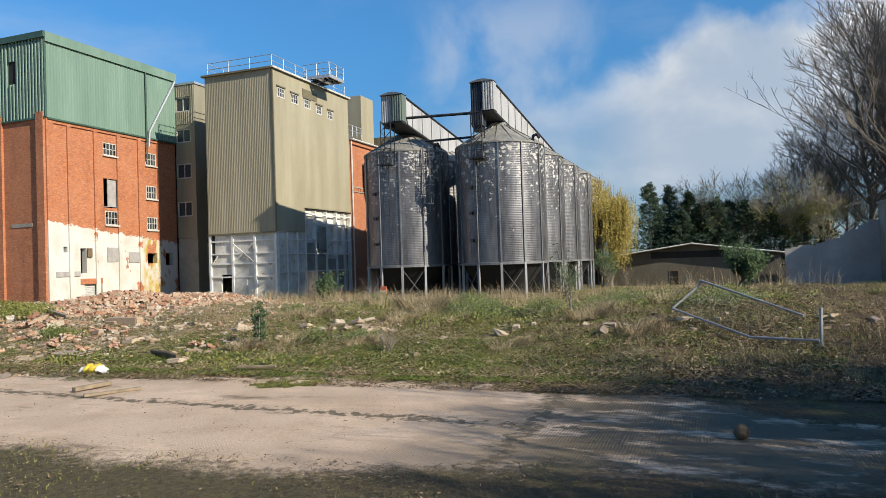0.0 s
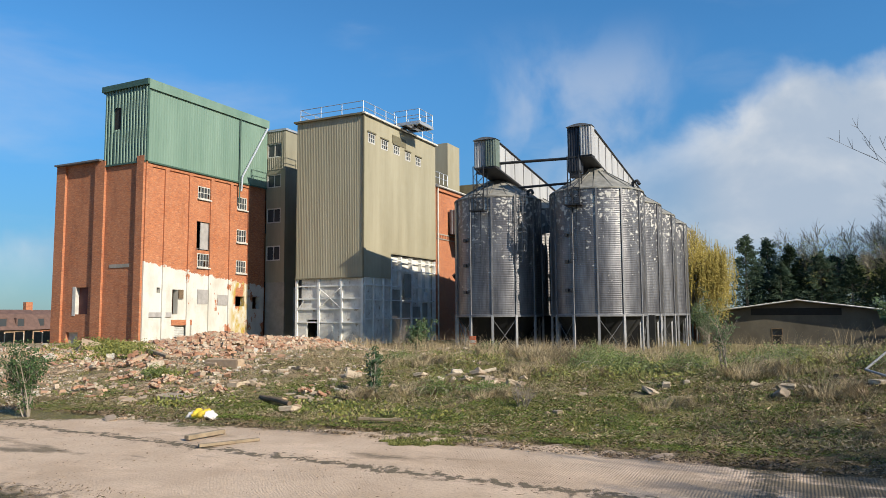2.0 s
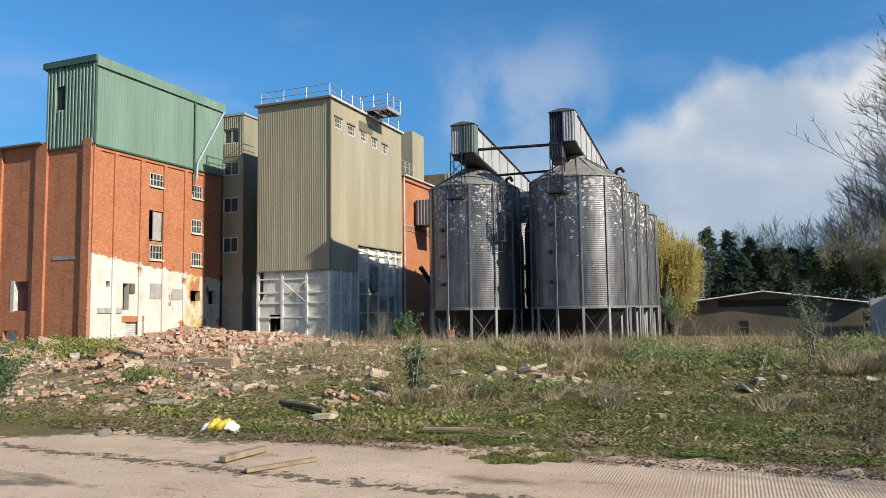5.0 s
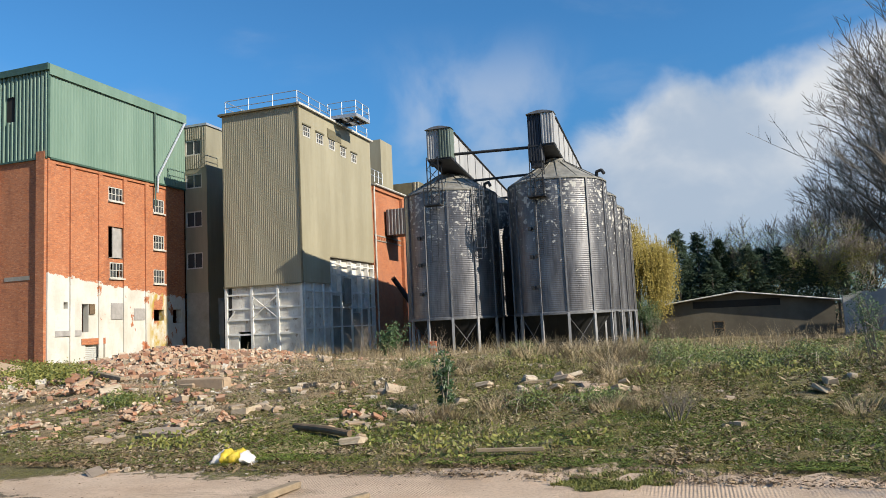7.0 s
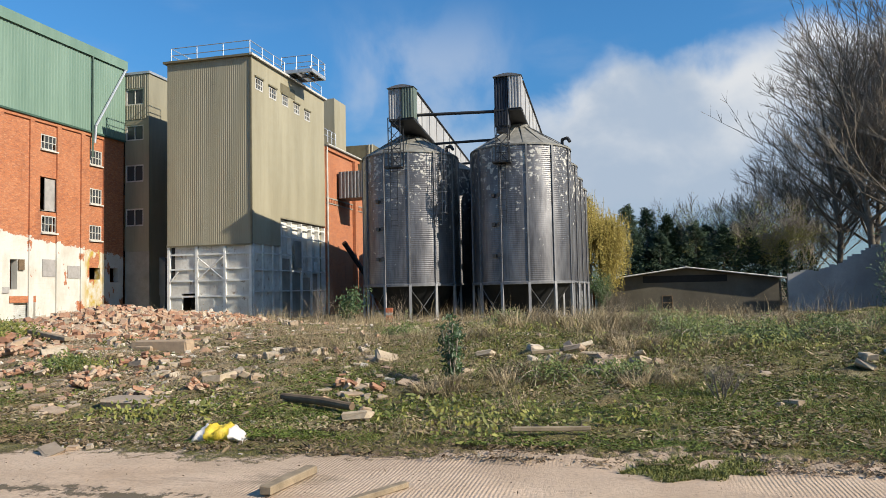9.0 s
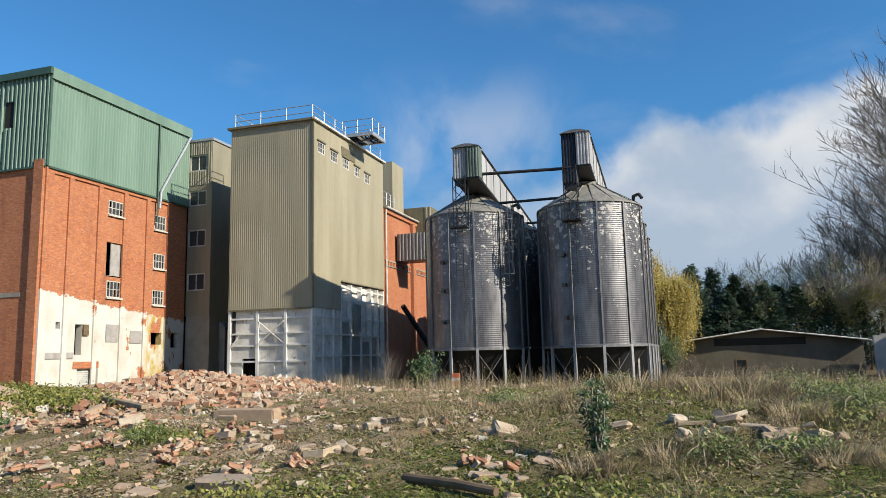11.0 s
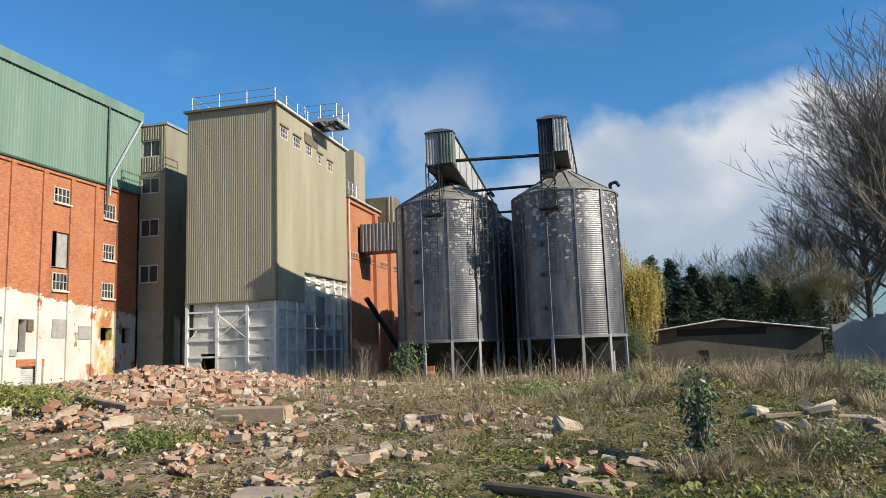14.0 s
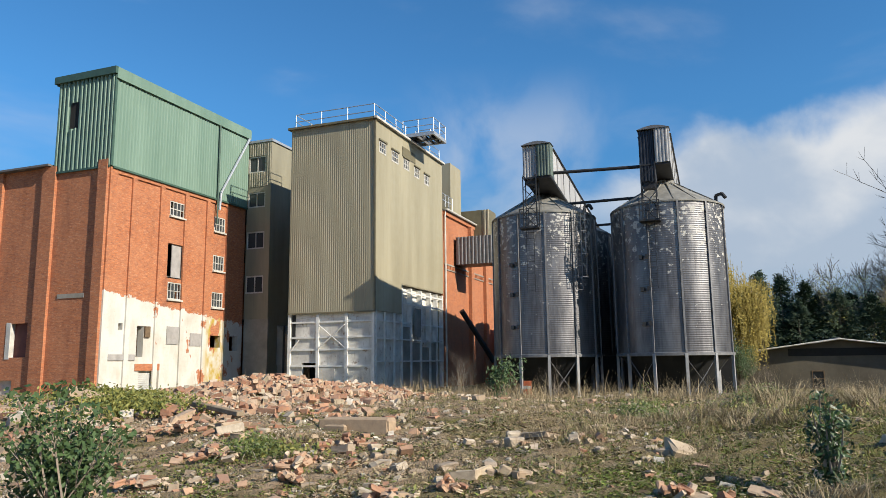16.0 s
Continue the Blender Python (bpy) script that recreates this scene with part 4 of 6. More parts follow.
def caged_ladder(parent, a, z0, z1):
    """A ladder with hoops, standing off the shell at angle a."""
    bm = bmesh.new()
    c, s = math.cos(a), math.sin(a)
    o, w = Vector((c, s, 0)), Vector((-s, c, 0))
    for k in (-0.22, 0.22):
        p = o * (R_SILO + 0.2) + w * k
        tube(bm, p + Vector((0, 0, z0)), p + Vector((0, 0, z1)), 0.03, None, 4)
    for i in range(int((z1 - z0) / 0.3)):
        z = z0 + 0.3 * i
        tube(bm, o * (R_SILO + 0.2) - w * 0.22 + Vector((0, 0, z)), o * (R_SILO + 0.2) + w * 0.22 + Vector((0, 0, z)), 0.014, None, 4)
    part("ladder", bm, M_STEEL, parent)
    bm = bmesh.new()
    z = z0 + 0.6
    while z < z1:
        pts = [o * (R_SILO + 0.2 + 0.62 * math.sin(math.pi * i / 6)) + w * (0.36 * math.cos(math.pi * i / 6)) + Vector((0, 0, z)) for i in range(7)]
        for p, q in zip(pts, pts[1:]):
            tube(bm, p, q, 0.018, None, 4)
        z += 0.6
    for i in (1, 3, 5):
        p = o * (R_SILO + 0.2 + 0.62 * math.sin(math.pi * i / 6)) + w * (0.36 * math.cos(math.pi * i / 6))
        tube(bm, p + Vector((0, 0, z0 + 0.6)), p + Vector((0, 0, z1)), 0.016, None, 4)
    part("ladder_cage", bm, M_STEEL, parent)


# added near-black backing that gives the deep shade between the silo legs
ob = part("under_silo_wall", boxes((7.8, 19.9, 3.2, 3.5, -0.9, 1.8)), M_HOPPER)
tagged(ob, "near-black wall added for the shade under the silos", "wall", "", "structure")
first = silo()
ROW1, ROW2 = 10.45, 17.1
places = [(ROW1, 0.2 + 6.1 * i) for i in range(4)] + [(ROW2, 0.2 + 6.1 * i) for i in range(5)]
for k, (x, y) in enumerate(places):
    ob = first
    if k:
        ob = copy_thing(first, pose(x, y, 0))
first.location = (*places[0], 0)
row_fronts = [o for o in scene.objects if o.name.startswith("grain_silo") and o.type == "EMPTY" and abs(o.location.y - 0.2) < 0.01]
for o in row_fronts:
    caged_ladder(o, radians(-42), 5.2, 9.6) if o.location.x < 12 else None
    part("vent_pipe", tubes([((2.5, -1.0, 9.3), (2.5, -1.0, 9.75)), ((2.5, -1.0, 9.75), (2.8, -1.2, 9.8)), ((2.8, -1.2, 9.8), (2.95, -1.3, 9.55))], 0.09, 8), M_BLACKSTEEL, o)


def gallery(x0, x1, y0, y1, zt, slope, h, blue):
    """A clad conveyor gallery along a row of silos, falling to the rear."""
    t = thing("conveyor_gallery", "grey corrugated conveyor gallery over the silo row", "conveyor", "conveyor galleries")
    z = lambda y: zt - slope * (y - y0)
    bm = bmesh.new()
    n = 8
    arch = [(x0, -h), (x0, -0.1)] + [(x0 + (x1 - x0) * i / n, 0.16 * math.sin(math.pi * i / n)) for i in range(1, n)] + [(x1, -0.1), (x1, -h)]
    a = [bm.verts.new((x, y0 + 0.7, z(y0 + 0.7) + d)) for x, d in arch]
    b = [bm.verts.new((x, y1, z(y1) + d)) for x, d in arch]
    bm.faces.new(a), bm.faces.new(b[::-1])
    for i in range(len(a)):
        bm.faces.new((a[i], b[i], b[(i + 1) % len(a)], a[(i + 1) % len(a)]))
    part("casing", bm, M_GALLERY, t)
    # black plate along the bottom, the gallery's underside shade as colour
    bm = bmesh.new()
    a = [bm.verts.new((x, y0 + 0.02, z(y0) - h + d)) for x, d in ((x0 + 0.02, -0.1), (x1 - 0.02, -0.1), (x1 - 0.02, -0.01), (x0 + 0.02, -0.01))]
    b = [bm.verts.new((x, y1, z(y1) - h + d)) for x, d in ((x0 + 0.02, -0.1), (x1 - 0.02, -0.1), (x1 - 0.02, -0.01), (x0 + 0.02, -0.01))]
    bm.faces.new(a), bm.faces.new(b[::-1])
    for i in range(4):
        bm.faces.new((a[i], b[i], b[(i + 1) % 4], a[(i + 1) % 4]))
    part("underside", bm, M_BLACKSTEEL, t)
    bm = bmesh.new()
    for s in (x0 - 0.02, x1 + 0.02):
        tube(bm, (s, y0 + 0.7, z(y0 + 0.7) - 0.06), (s, y1, z(y1) - 0.06), 0.07, None, 6)
    part("eaves_trim", bm, M_BLACKSTEEL, t)
    k = y0 + 1.6
    while k < y1:
        bm = boxes((x1 + 0.002, x1 + 0.03, k, k + 0.07, z(k) - h, z(k) - 0.12))
        part("sheet_joint", bm, M_STEEL, t)
        k += 1.7
    xm = x0 + (x1 - x0) * 0.52
    left, right = (M_NAVY, M_GALLERY) if blue else (M_GALLERY, M_GALLERY_GREEN)
    lo = h + (0.9 if blue else 0.0)
    part("head_casing", boxes((x0, xm - 0.01, y0 + 0.1, y0 + 0.698, zt - lo, zt)), left, t)
    part("head_front", ribbed("x", y0, xm, x1, zt - h, zt + 0.02, 0.16, 0.05, -1), right, t)
    part("head_side", boxes((xm, x1, y0, y0 + 0.698, zt - h, zt + 0.02)), right, t)
    part("head_ribs", ribbed("x", y0 + 0.1, x0, xm - 0.01, zt - lo, zt, 0.16, 0.05, -1), left, t)
    bm = bmesh.new()
    cap = [(x0 - 0.05 + (x1 - x0 + 0.1) * i / 12, zt + 0.022 + 0.17 * math.sin(math.pi * i / 12)) for i in range(13)]
    a = [bm.verts.new((px, y0 - 0.1, pz)) for px, pz in cap]
    b = [bm.verts.new((px, y0 + 0.75, pz)) for px, pz in cap]
    bm.faces.new(a), bm.faces.new(b[::-1])
    for i in range(13):
        bm.faces.new((a[i], b[i], b[(i + 1) % 13], a[(i + 1) % 13]))
    part("head_cap", bm, M_STEEL, t, "rounded sheet cap")
    # black plates below the head boxes, added to keep their undersides shaded
    part("head_floor", boxes((x0 + 0.01, xm - 0.02, y0 + 0.11, y0 + 0.69, zt - lo - 0.06, zt - lo - 0.002)), M_BLACKSTEEL, t)
    part("head_floor", boxes((xm, x1 - 0.01, y0 + 0.01, y0 + 0.69, zt - h - 0.06, zt - h - 0.002)), M_BLACKSTEEL, t)
    part("head_base", boxes((x0 + 0.1, xm - 0.1, y0 + 0.15, y0 + 0.65, zt - lo - 0.35, zt - lo - 0.064)), M_BLACKSTEEL, t)
    # lattice legs down to the silo's eave
    x2, ya, yb = x0 + 0.75, y0 + 0.12, y0 + 0.7
    zb = 8.4
    bm = bmesh.new()
    for px in (x0 + 0.05, x2):
        for py in (ya - 0.35, yb - 0.35):
            tube(bm, (px, py, zb), (px, py, zt - h), 0.035, None, 4)
    zz = zb
    while zz < zt - h - 0.5:
        tube(bm, (x0 + 0.05, ya - 0.35, zz), (x2, ya - 0.35, zz + 0.7), 0.022, None, 4)
        tube(bm, (x2, ya - 0.35, zz), (x0 + 0.05, ya - 0.35, zz + 0.7), 0.022, None, 4)
        zz += 0.7
    part("support_lattice", bm, M_BLACKSTEEL, t)
    deck = part("access_platform", boxes((x0 - 0.1, x2 + 0.15, ya - 0.75, ya - 0.12, 8.3, 8.38)), M_BLACKSTEEL, t)
    for zr in (8.8, 9.3):
        part("rail", boxes((x0 - 0.1, x2 + 0.15, ya - 0.75, ya - 0.72, zr, zr + 0.04)), M_BLACKSTEEL, deck)
    for px in (x0 - 0.08, x0 + 0.4, x2 + 0.1):
        part("post", boxes((px, px + 0.04, ya - 0.80, ya - 0.753, 8.38, 9.34)), M_BLACKSTEEL, deck)
    bm = bmesh.new()
    for px in (x0 + 0.2, x0 + 0.6):
        tube(bm, (px, ya - 0.5, 5.0), (px, ya - 0.5, 8.3), 0.022, None, 4)
    for i in range(11):
        tube(bm, (x0 + 0.2, ya - 0.5, 5.1 + 0.3 * i), (x0 + 0.6, ya - 0.5, 5.1 + 0.3 * i), 0.014, None, 4)
    part("access_ladder", bm, M_BLACKSTEEL, t)
    return t


gallery(10.15, 11.65, -3.0, 15.0, 12.85, 0.115, 1.7, False)
gallery(16.1, 17.6, -2.5, 22.0, 13.1, 0.115, 1.75, True)
for a, b, r in (((11.6, -2.3, 11.42), (16.1, -2.2, 11.3), 0.09), ((11.8, 0.3, 10.25), (16.1, 0.3, 10.25), 0.08), ((11.8, 6.2, 10.0), (16.1, 6.2, 10.0), 0.08)):
    bm = bmesh.new()
    tube(bm, a, b, r, None, 8)
    tagged(part("tie_beam", bm, M_BLACKSTEEL), "dark steel tie beam between the galleries", "beam", "tie beams")


# ---- shed, boundary walls and distance ----
def shed():
    t = thing("low_shed", "low drab rendered shed with shallow corrugated roof", "shed")
    y0, y1 = 25.0, 37.0
    hole = (25.95, 26.7, -0.75, 0.5)
    bm = wall_y(y0, y0 + 0.25, 20.4, 35.4, -1.6, 1.85, [hole])
    part("front_wall", bm, M_SHEDWALL, t)
    bm = bmesh.new()
    prof = [(20.4, 1.852), (35.4, 1.852), (27.95, 2.9)]
    a = [bm.verts.new((x, y0 + 0.04, z)) for x, z in prof]
    b = [bm.verts.new((x, y0 + 0.25, z)) for x, z in prof]
    bm.faces.new(a), bm.faces.new(b[::-1])
    for i in range(3):
        bm.faces.new((a[i], b[i], b[(i + 1) % 3], a[(i + 1) % 3]))
    part("gable", bm, M_SHEDWALL, t)
    # shade below the roof overhang, added as a near-black strip
    part("gable_board", boxes((24.3, 31.3, y0 - 0.03, y0 - 0.004, 1.7, 2.3)), M_DARK, t, "near-black strip for the shade under the gable")
    part("side_wall", boxes((20.4, 20.65, y0 + 0.251, y1, -1.6, 1.85), (35.15, 35.4, y0 + 0.251, y1, -1.6, 1.85)), M_SHEDWALL, t)
    part("rear_wall", boxes((20.66, 35.14, y1 - 0.25, y1, -1.6, 1.85)), M_SHEDWALL, t)
    for s, xe in ((-1, 19.9), (1, 35.9)):
        bm = bmesh.new()
        n = 60
        x, rows = 27.95, []
        for yy in np.linspace(y0 - 0.6, y1 + 0.3, n):
            dz = 0.03 if int(round((yy - y0) * 10)) % 2 else 0.0
            rows.append((bm.verts.new((27.95, yy, 3.02 + dz)), bm.verts.new((xe, yy, 1.93 + dz)), bm.verts.new((27.95, yy, 2.93 + dz)), bm.verts.new((xe, yy, 1.84 + dz))))
        for p, q in zip(rows, rows[1:]):
            bm.faces.new((p[0], q[0], q[1], p[1]))
            bm.faces.new((p[2], p[3], q[3], q[2]))
            bm.faces.new((p[1], q[1], q[3], p[3]))
        bm.faces.new((rows[0][0], rows[0][1], rows[0][3], rows[0][2]))
        part("roof", bm, M_GREYWALL, t)
        bm = bmesh.new()
        tube(bm, (27.95, y0 - 0.62, 2.99), (xe, y0 - 0.62, 1.90), 0.06, None, 6)
        part("verge_board", bm, M_WHITEPANEL, t)
    part("window_frame", wall_y(y0 - 0.03, y0 + 0.1, 25.88, 26.77, -0.82, 0.57, [(25.95, 26.7, -0.75, -0.1), (25.95, 26.7, -0.04, 0.5)]), M_DARKTIMBER, t)
    part("window_pane", boxes((25.95, 26.7, y0 + 0.101, y0 + 0.12, -0.75, 0.5)), M_PANE, t)
    part("ridge_cap", tubes([((27.95, y0 - 0.6, 3.05), (27.95, y1 + 0.3, 3.05))], 0.1), M_GREYWALL, t)
    tagged(part("brick_pier", boxes((18.6, 20.0, 27.5, 28.2, -1.6, 1.7)), M_BRICK), "old red brick wall end beside the shed", "brick wall")


shed()


def boundary_walls():
    xs = [35.5, 37.0, 38.3, 39.3, 40.3, 41.3, 42.5]
    tops = [2.3, 2.4, 2.65, 3.05, 3.55, 4.1, 4.6]
    rows = []
    for i in range(6):
        for k in range(3):
            a = xs[i] + (xs[i + 1] - xs[i]) * k / 3
            b = xs[i] + (xs[i + 1] - xs[i]) * (k + 1) / 3
            rows.append((a, b, 22.0, 22.3, -1.8, tops[i] + (tops[i + 1] - tops[i]) * k / 3 + 0.09 * ((k * 7 + i * 5) % 3 - 1)))
    ob = part("boundary_wall", boxes(*rows), M_PALEWALL)
    tagged(ob, "pale rendered boundary wall with a broken stepped top", "wall", "", "structure")
    ob = part("wall_corner", boxes((42.502, 42.9, 18.0, 22.4, -1.8, 5.6), (42.4, 46.0, 17.6, 22.6, 5.602, 5.75)), M_GREYWALL)
    tagged(ob, "grey wall corner with a rough projecting slab", "wall", "", "structure")
    # out-of-view wall, height set for its shadow on the eastern ground
    ob = part("yard_wall_east", boxes((42.0, 42.4, -33.0, -9.0, -1.5, 5.2), (43.6, 44.0, -58.0, -33.002, -1.5, 4.0)), M_PALEWALL)
    tagged(ob, "plain pale unseen yard wall that closes and shades the side", "wall", "", "structure")


boundary_walls()


def house(x, y, w, tone):
    t = thing("terraced_house", "distant brick terraced house with a mansard roof", "house", "distant houses", at=(x, y, -4.3))
    part("wall", boxes((-4, 0, 0, w, 0, 4.7)), tone, t)
    bm = bmesh.new()
    prof = [(0.3, 4.7), (-0.8, 6.6), (-2, 7.2), (-3.2, 6.6), (-4.3, 4.7)]
    a = [bm.verts.new((px, 0.0, pz)) for px, pz in prof]
    b = [bm.verts.new((px, w, pz)) for px, pz in prof]
    bm.faces.new(a), bm.faces.new(b[::-1])
    for i in range(5):
        bm.faces.new((a[i], b[i], b[(i + 1) % 5], a[(i + 1) % 5]))
    roof = part("roof", bm, M_ROOFTILE, t)
    part("chimney", boxes((-2.3, -1.7, 0.3, 1.2, 6.4, 8.2)), tone, roof)
    for k in range(int(w // 2.2)):
        yy = 0.7 + 2.2 * k
        for z in (0.9, 3.0):
            win = part("window", boxes((0.002, 0.05, yy, yy + 1.0, z, z + 1.3)), M_WHITE, t)
            part("pane", boxes((0.052, 0.06, yy + 0.06, yy + 0.94, z + 0.06, z + 1.24)), M_PANE, win)
        d = part("dormer", boxes((-1.0, 0.02, yy, yy + 1.1, 5.0, 6.2)), M_ROOFTILE, t)
        part("dormer_window", boxes((0.022, 0.04, yy + 0.15, yy + 0.95, 5.15, 6.05)), M_PANE, d)


M_ROOFTILE = plain("brown_roof_tile", (0.13, 0.075, 0.06), 0.8, 0, 0.3, 2)
M_BUFF = plain("buff_brick", (0.36, 0.24, 0.15), 0.9, 0, 0.25, 2)
for k, (x, y, w, tone) in enumerate(((-58, 2, 7, M_BRICK), (-58, 9.2, 6, M_BUFF), (-60, 15.4, 7, M_BRICK), (-63, 23, 8, M_BRICK), (-58, -6, 7.5, M_BUFF), (-70, 33, 8, M_BRICK))):
    house(x, y, w, tone)
ob = part("storage_tank", boxes((-27.2, -25.6, -4.0, -2.2, -1.8, 1.3)), M_WHITEPANEL)
tagged(ob, "pale boxy storage tank beside the mill", "tank")
fence = thing("paling_fence", "dark weathered paling fence at the far edge", "fence")
for k in range(24):
    part("pale", boxes((-36.0, -35.95, -14 + k * 0.9, -13.25 + k * 0.9, -2.4, 0.55 + 0.06 * (k % 3))), M_DARKTIMBER, fence)


# ---- trees ----
def frustums(segs, sides):
    """Mesh lists for tapered bars (a, b, r0, r1)."""
    verts, faces = [], []
    for a, b, r0, r1 in segs:
        d = b - a
        if d.length < 1e-5:
            continue
        d.normalize()
        u = d.orthogonal().normalized()
        w = d.cross(u)
        n = sides if r0 > 0.05 else 3
        i = len(verts)
        for p, r in ((a, r0), (b, r1)):
            for k in range(n):
                c, s = math.cos(k * math.tau / n), math.sin(k * math.tau / n)
                verts.append(tuple(p + r * (c * u + s * w)))
        for k in range(n):
            faces.append((i + k, i + (k + 1) % n, i + n + (k + 1) % n, i + n + k))
    return verts, [], faces


def grow(rng, p, d, length, r, depth, up, out, tips, droop=0.0):
    """Branches: a bent limb that carries finer ones."""
    n = 4 if depth > 1 else 3
    step = length / n
    for i in range(n):
        bend = Vector((rng.uniform(-1, 1), rng.uniform(-1, 1), rng.uniform(-0.6, 0.8))) * 0.16
        d = (d + bend + Vector((0, 0, up if depth > 0 else up - droop))).normalized()
        q = p + d * step
        r1 = r * (0.86 if i < n - 1 else 0.7)
        out.append((p, q, r, r1))
        if depth > 0 and i > 0:
            for _ in range(2 if depth > 1 else 3):
                side = Vector((rng.uniform(-1, 1), rng.uniform(-1, 1), rng.uniform(-0.1, 0.7)))
                nd = (d * 0.75 + side * 0.8).normalized()
                grow(rng, q, nd, length * rng.uniform(0.45, 0.68), r1 * 0.55, depth - 1, up, out, tips, droop)
        p, r = q, r1
    if depth <= 0:
        tips.append((p, d))


def leaf_cards(rng, centres, size, spread, n, hang=0.0):
    """Many small leaves round the given places."""
    v, f = [], []
    for c in centres:
        for _ in range(n):
            o = c + Vector((rng.gauss(0, spread), rng.gauss(0, spread), rng.gauss(0, spread * 0.7) - hang * rng.random()))
            a = Vector((rng.uniform(-1, 1), rng.uniform(-1, 1), rng.uniform(-1, 1))).normalized()
            b = a.orthogonal().normalized()
            s = size * rng.uniform(0.6, 1.4)
            i = len(v)
            v += [tuple(o - a * s), tuple(o + b * s * 0.45), tuple(o + a * s), tuple(o - b * s * 0.45)]
            f.append((i, i + 1, i + 2, i + 3))
    return v, [], f


def bare_tree(seed, h, label, budding=False, depth=4):
    rng = random.Random(seed)
    t = thing("bare_tree" if not budding else "budding_tree", label, "tree", "trees behind the wall")
    segs, tips = [], []
    p, d, r = Vector((0, 0, -0.5)), Vector((0, 0, 1)), h * 0.014
    trunk = []
    n = 9
    for i in range(n):
        q = p + (d + Vector((rng.uniform(-0.12, 0.12), rng.uniform(-0.12, 0.12), 0))).normalized() * (h * 0.62 / n)
        trunk.append((p, q, r, r * 0.9))
        if i > 1:
            for _ in range(3 if not budding else 2):
                a = rng.uniform(0, math.tau)
                nd = Vector((math.cos(a) * 0.8, math.sin(a) * 0.8, rng.uniform(0.5, 0.9))).normalized()
                grow(rng, q, nd, h * rng.uniform(0.20, 0.31) * (1.22 - 0.06 * i), r * 0.5, depth - 2, 0.04, segs, tips, 0.04)
        p, r = q, r * 0.9
    grow(rng, p, Vector((0, 0, 1)), h * 0.28, r * 0.8, depth - 2, 0.06, segs, tips)
    part("trunk", frustums(trunk, 8), M_BARK, t, "", True)
    part("limb", frustums([s for s in segs if s[2] > 0.035], 5), M_BARK, t)
    part("crown", frustums([(a, b, max(r0, 0.024), max(r1, 0.018)) for a, b, r0, r1 in segs if r0 <= 0.035], 3), M_TWIG, t)
    extra = []
    for q, e in tips:
        for _ in range(2 if budding else 3):
            w = (e + Vector((rng.uniform(-1, 1), rng.uniform(-1, 1), rng.uniform(-0.5, 0.9))) * 0.7).normalized()
            m = q + w * rng.uniform(0.3, 0.7)
            extra.append((q, m, 0.019, 0.015))
            extra.append((m, m + (w + Vector((0, 0, -0.2 if budding else 0.1))) * rng.uniform(0.3, 0.6), 0.015, 0.011))
    part("twig", frustums(extra, 3), M_TWIG, t)
    if budding:
        part("leaf", leaf_cards(rng, [q for q, e in tips], 0.09, 0.50, 10, 1.0), M_BUDS, t, "pale green spring buds")
    return t


big = [bare_tree(s, h, "tall bare winter tree with dense fine twigs") for s, h in ((3, 31), (8, 27), (21, 20))]
spots = [(0, 50.0, 35, 0), (1, 46.0, 38.5, 70), (2, 41.5, 41.5, 20), (0, 54.0, 38, 130), (1, 51.5, 31.5, 200), (2, 44.0, 43, 260), (0, 57.0, 34, 300), (1, 50.5, 45, 160), (1, 48.0, 34.5, 20), (0, 52.5, 41.0, 220), (2, 46.5, 40.5, 60), (2, 39.5, 44.0, 180)]
used = set()
for k, x, y, turn in spots:
    far_x, far_y = 20.8 + 1.15 * (x - 23), -41.5 + 1.15 * (y + 41.5)
    m = pose(far_x, far_y, -0.8, 0, 0, turn) @ Matrix.Scale(0.9 if k == 2 else 1.12, 4)
    if k in used:
        copy_thing(big[k], m)
    else:
        used.add(k)
        big[k].matrix_basis = m
# small unseen copies to the east, placed to dapple the slab with shade
for x, y, turn, k in ((40.0, -36.0, 40, 0.40), (39.5, -38.0, 120, 0.42), (40.5, -39.5, 220, 0.42), (39.0, -41.0, 10, 0.40), (41.0, -42.5, 90, 0.45), (40.0, -44.0, 300, 0.42), (41.5, -46.0, 170, 0.45), (41.5, -37.0, 250, 0.42), (40.0, -33.5, 200, 0.28), (41.0, -34.8, 20, 0.32)):
    copy_thing(big[2], pose(x, y, -0.1, 0, 0, turn) @ Matrix.Scale(k, 4))
bud = bare_tree(14, 10.8, "budding tree with thin drooping pale green twigs", True, 4)
bud.matrix_basis = pose(31.0, 42.5, -0.8)
for x, y, turn in ((36.0, 41.5, 90), (39.2, 40.0, 200), (28.0, 46, 300), (33.5, 44.5, 40)):
    copy_thing(bud, pose(x, y, -0.8, 0, 0, turn))


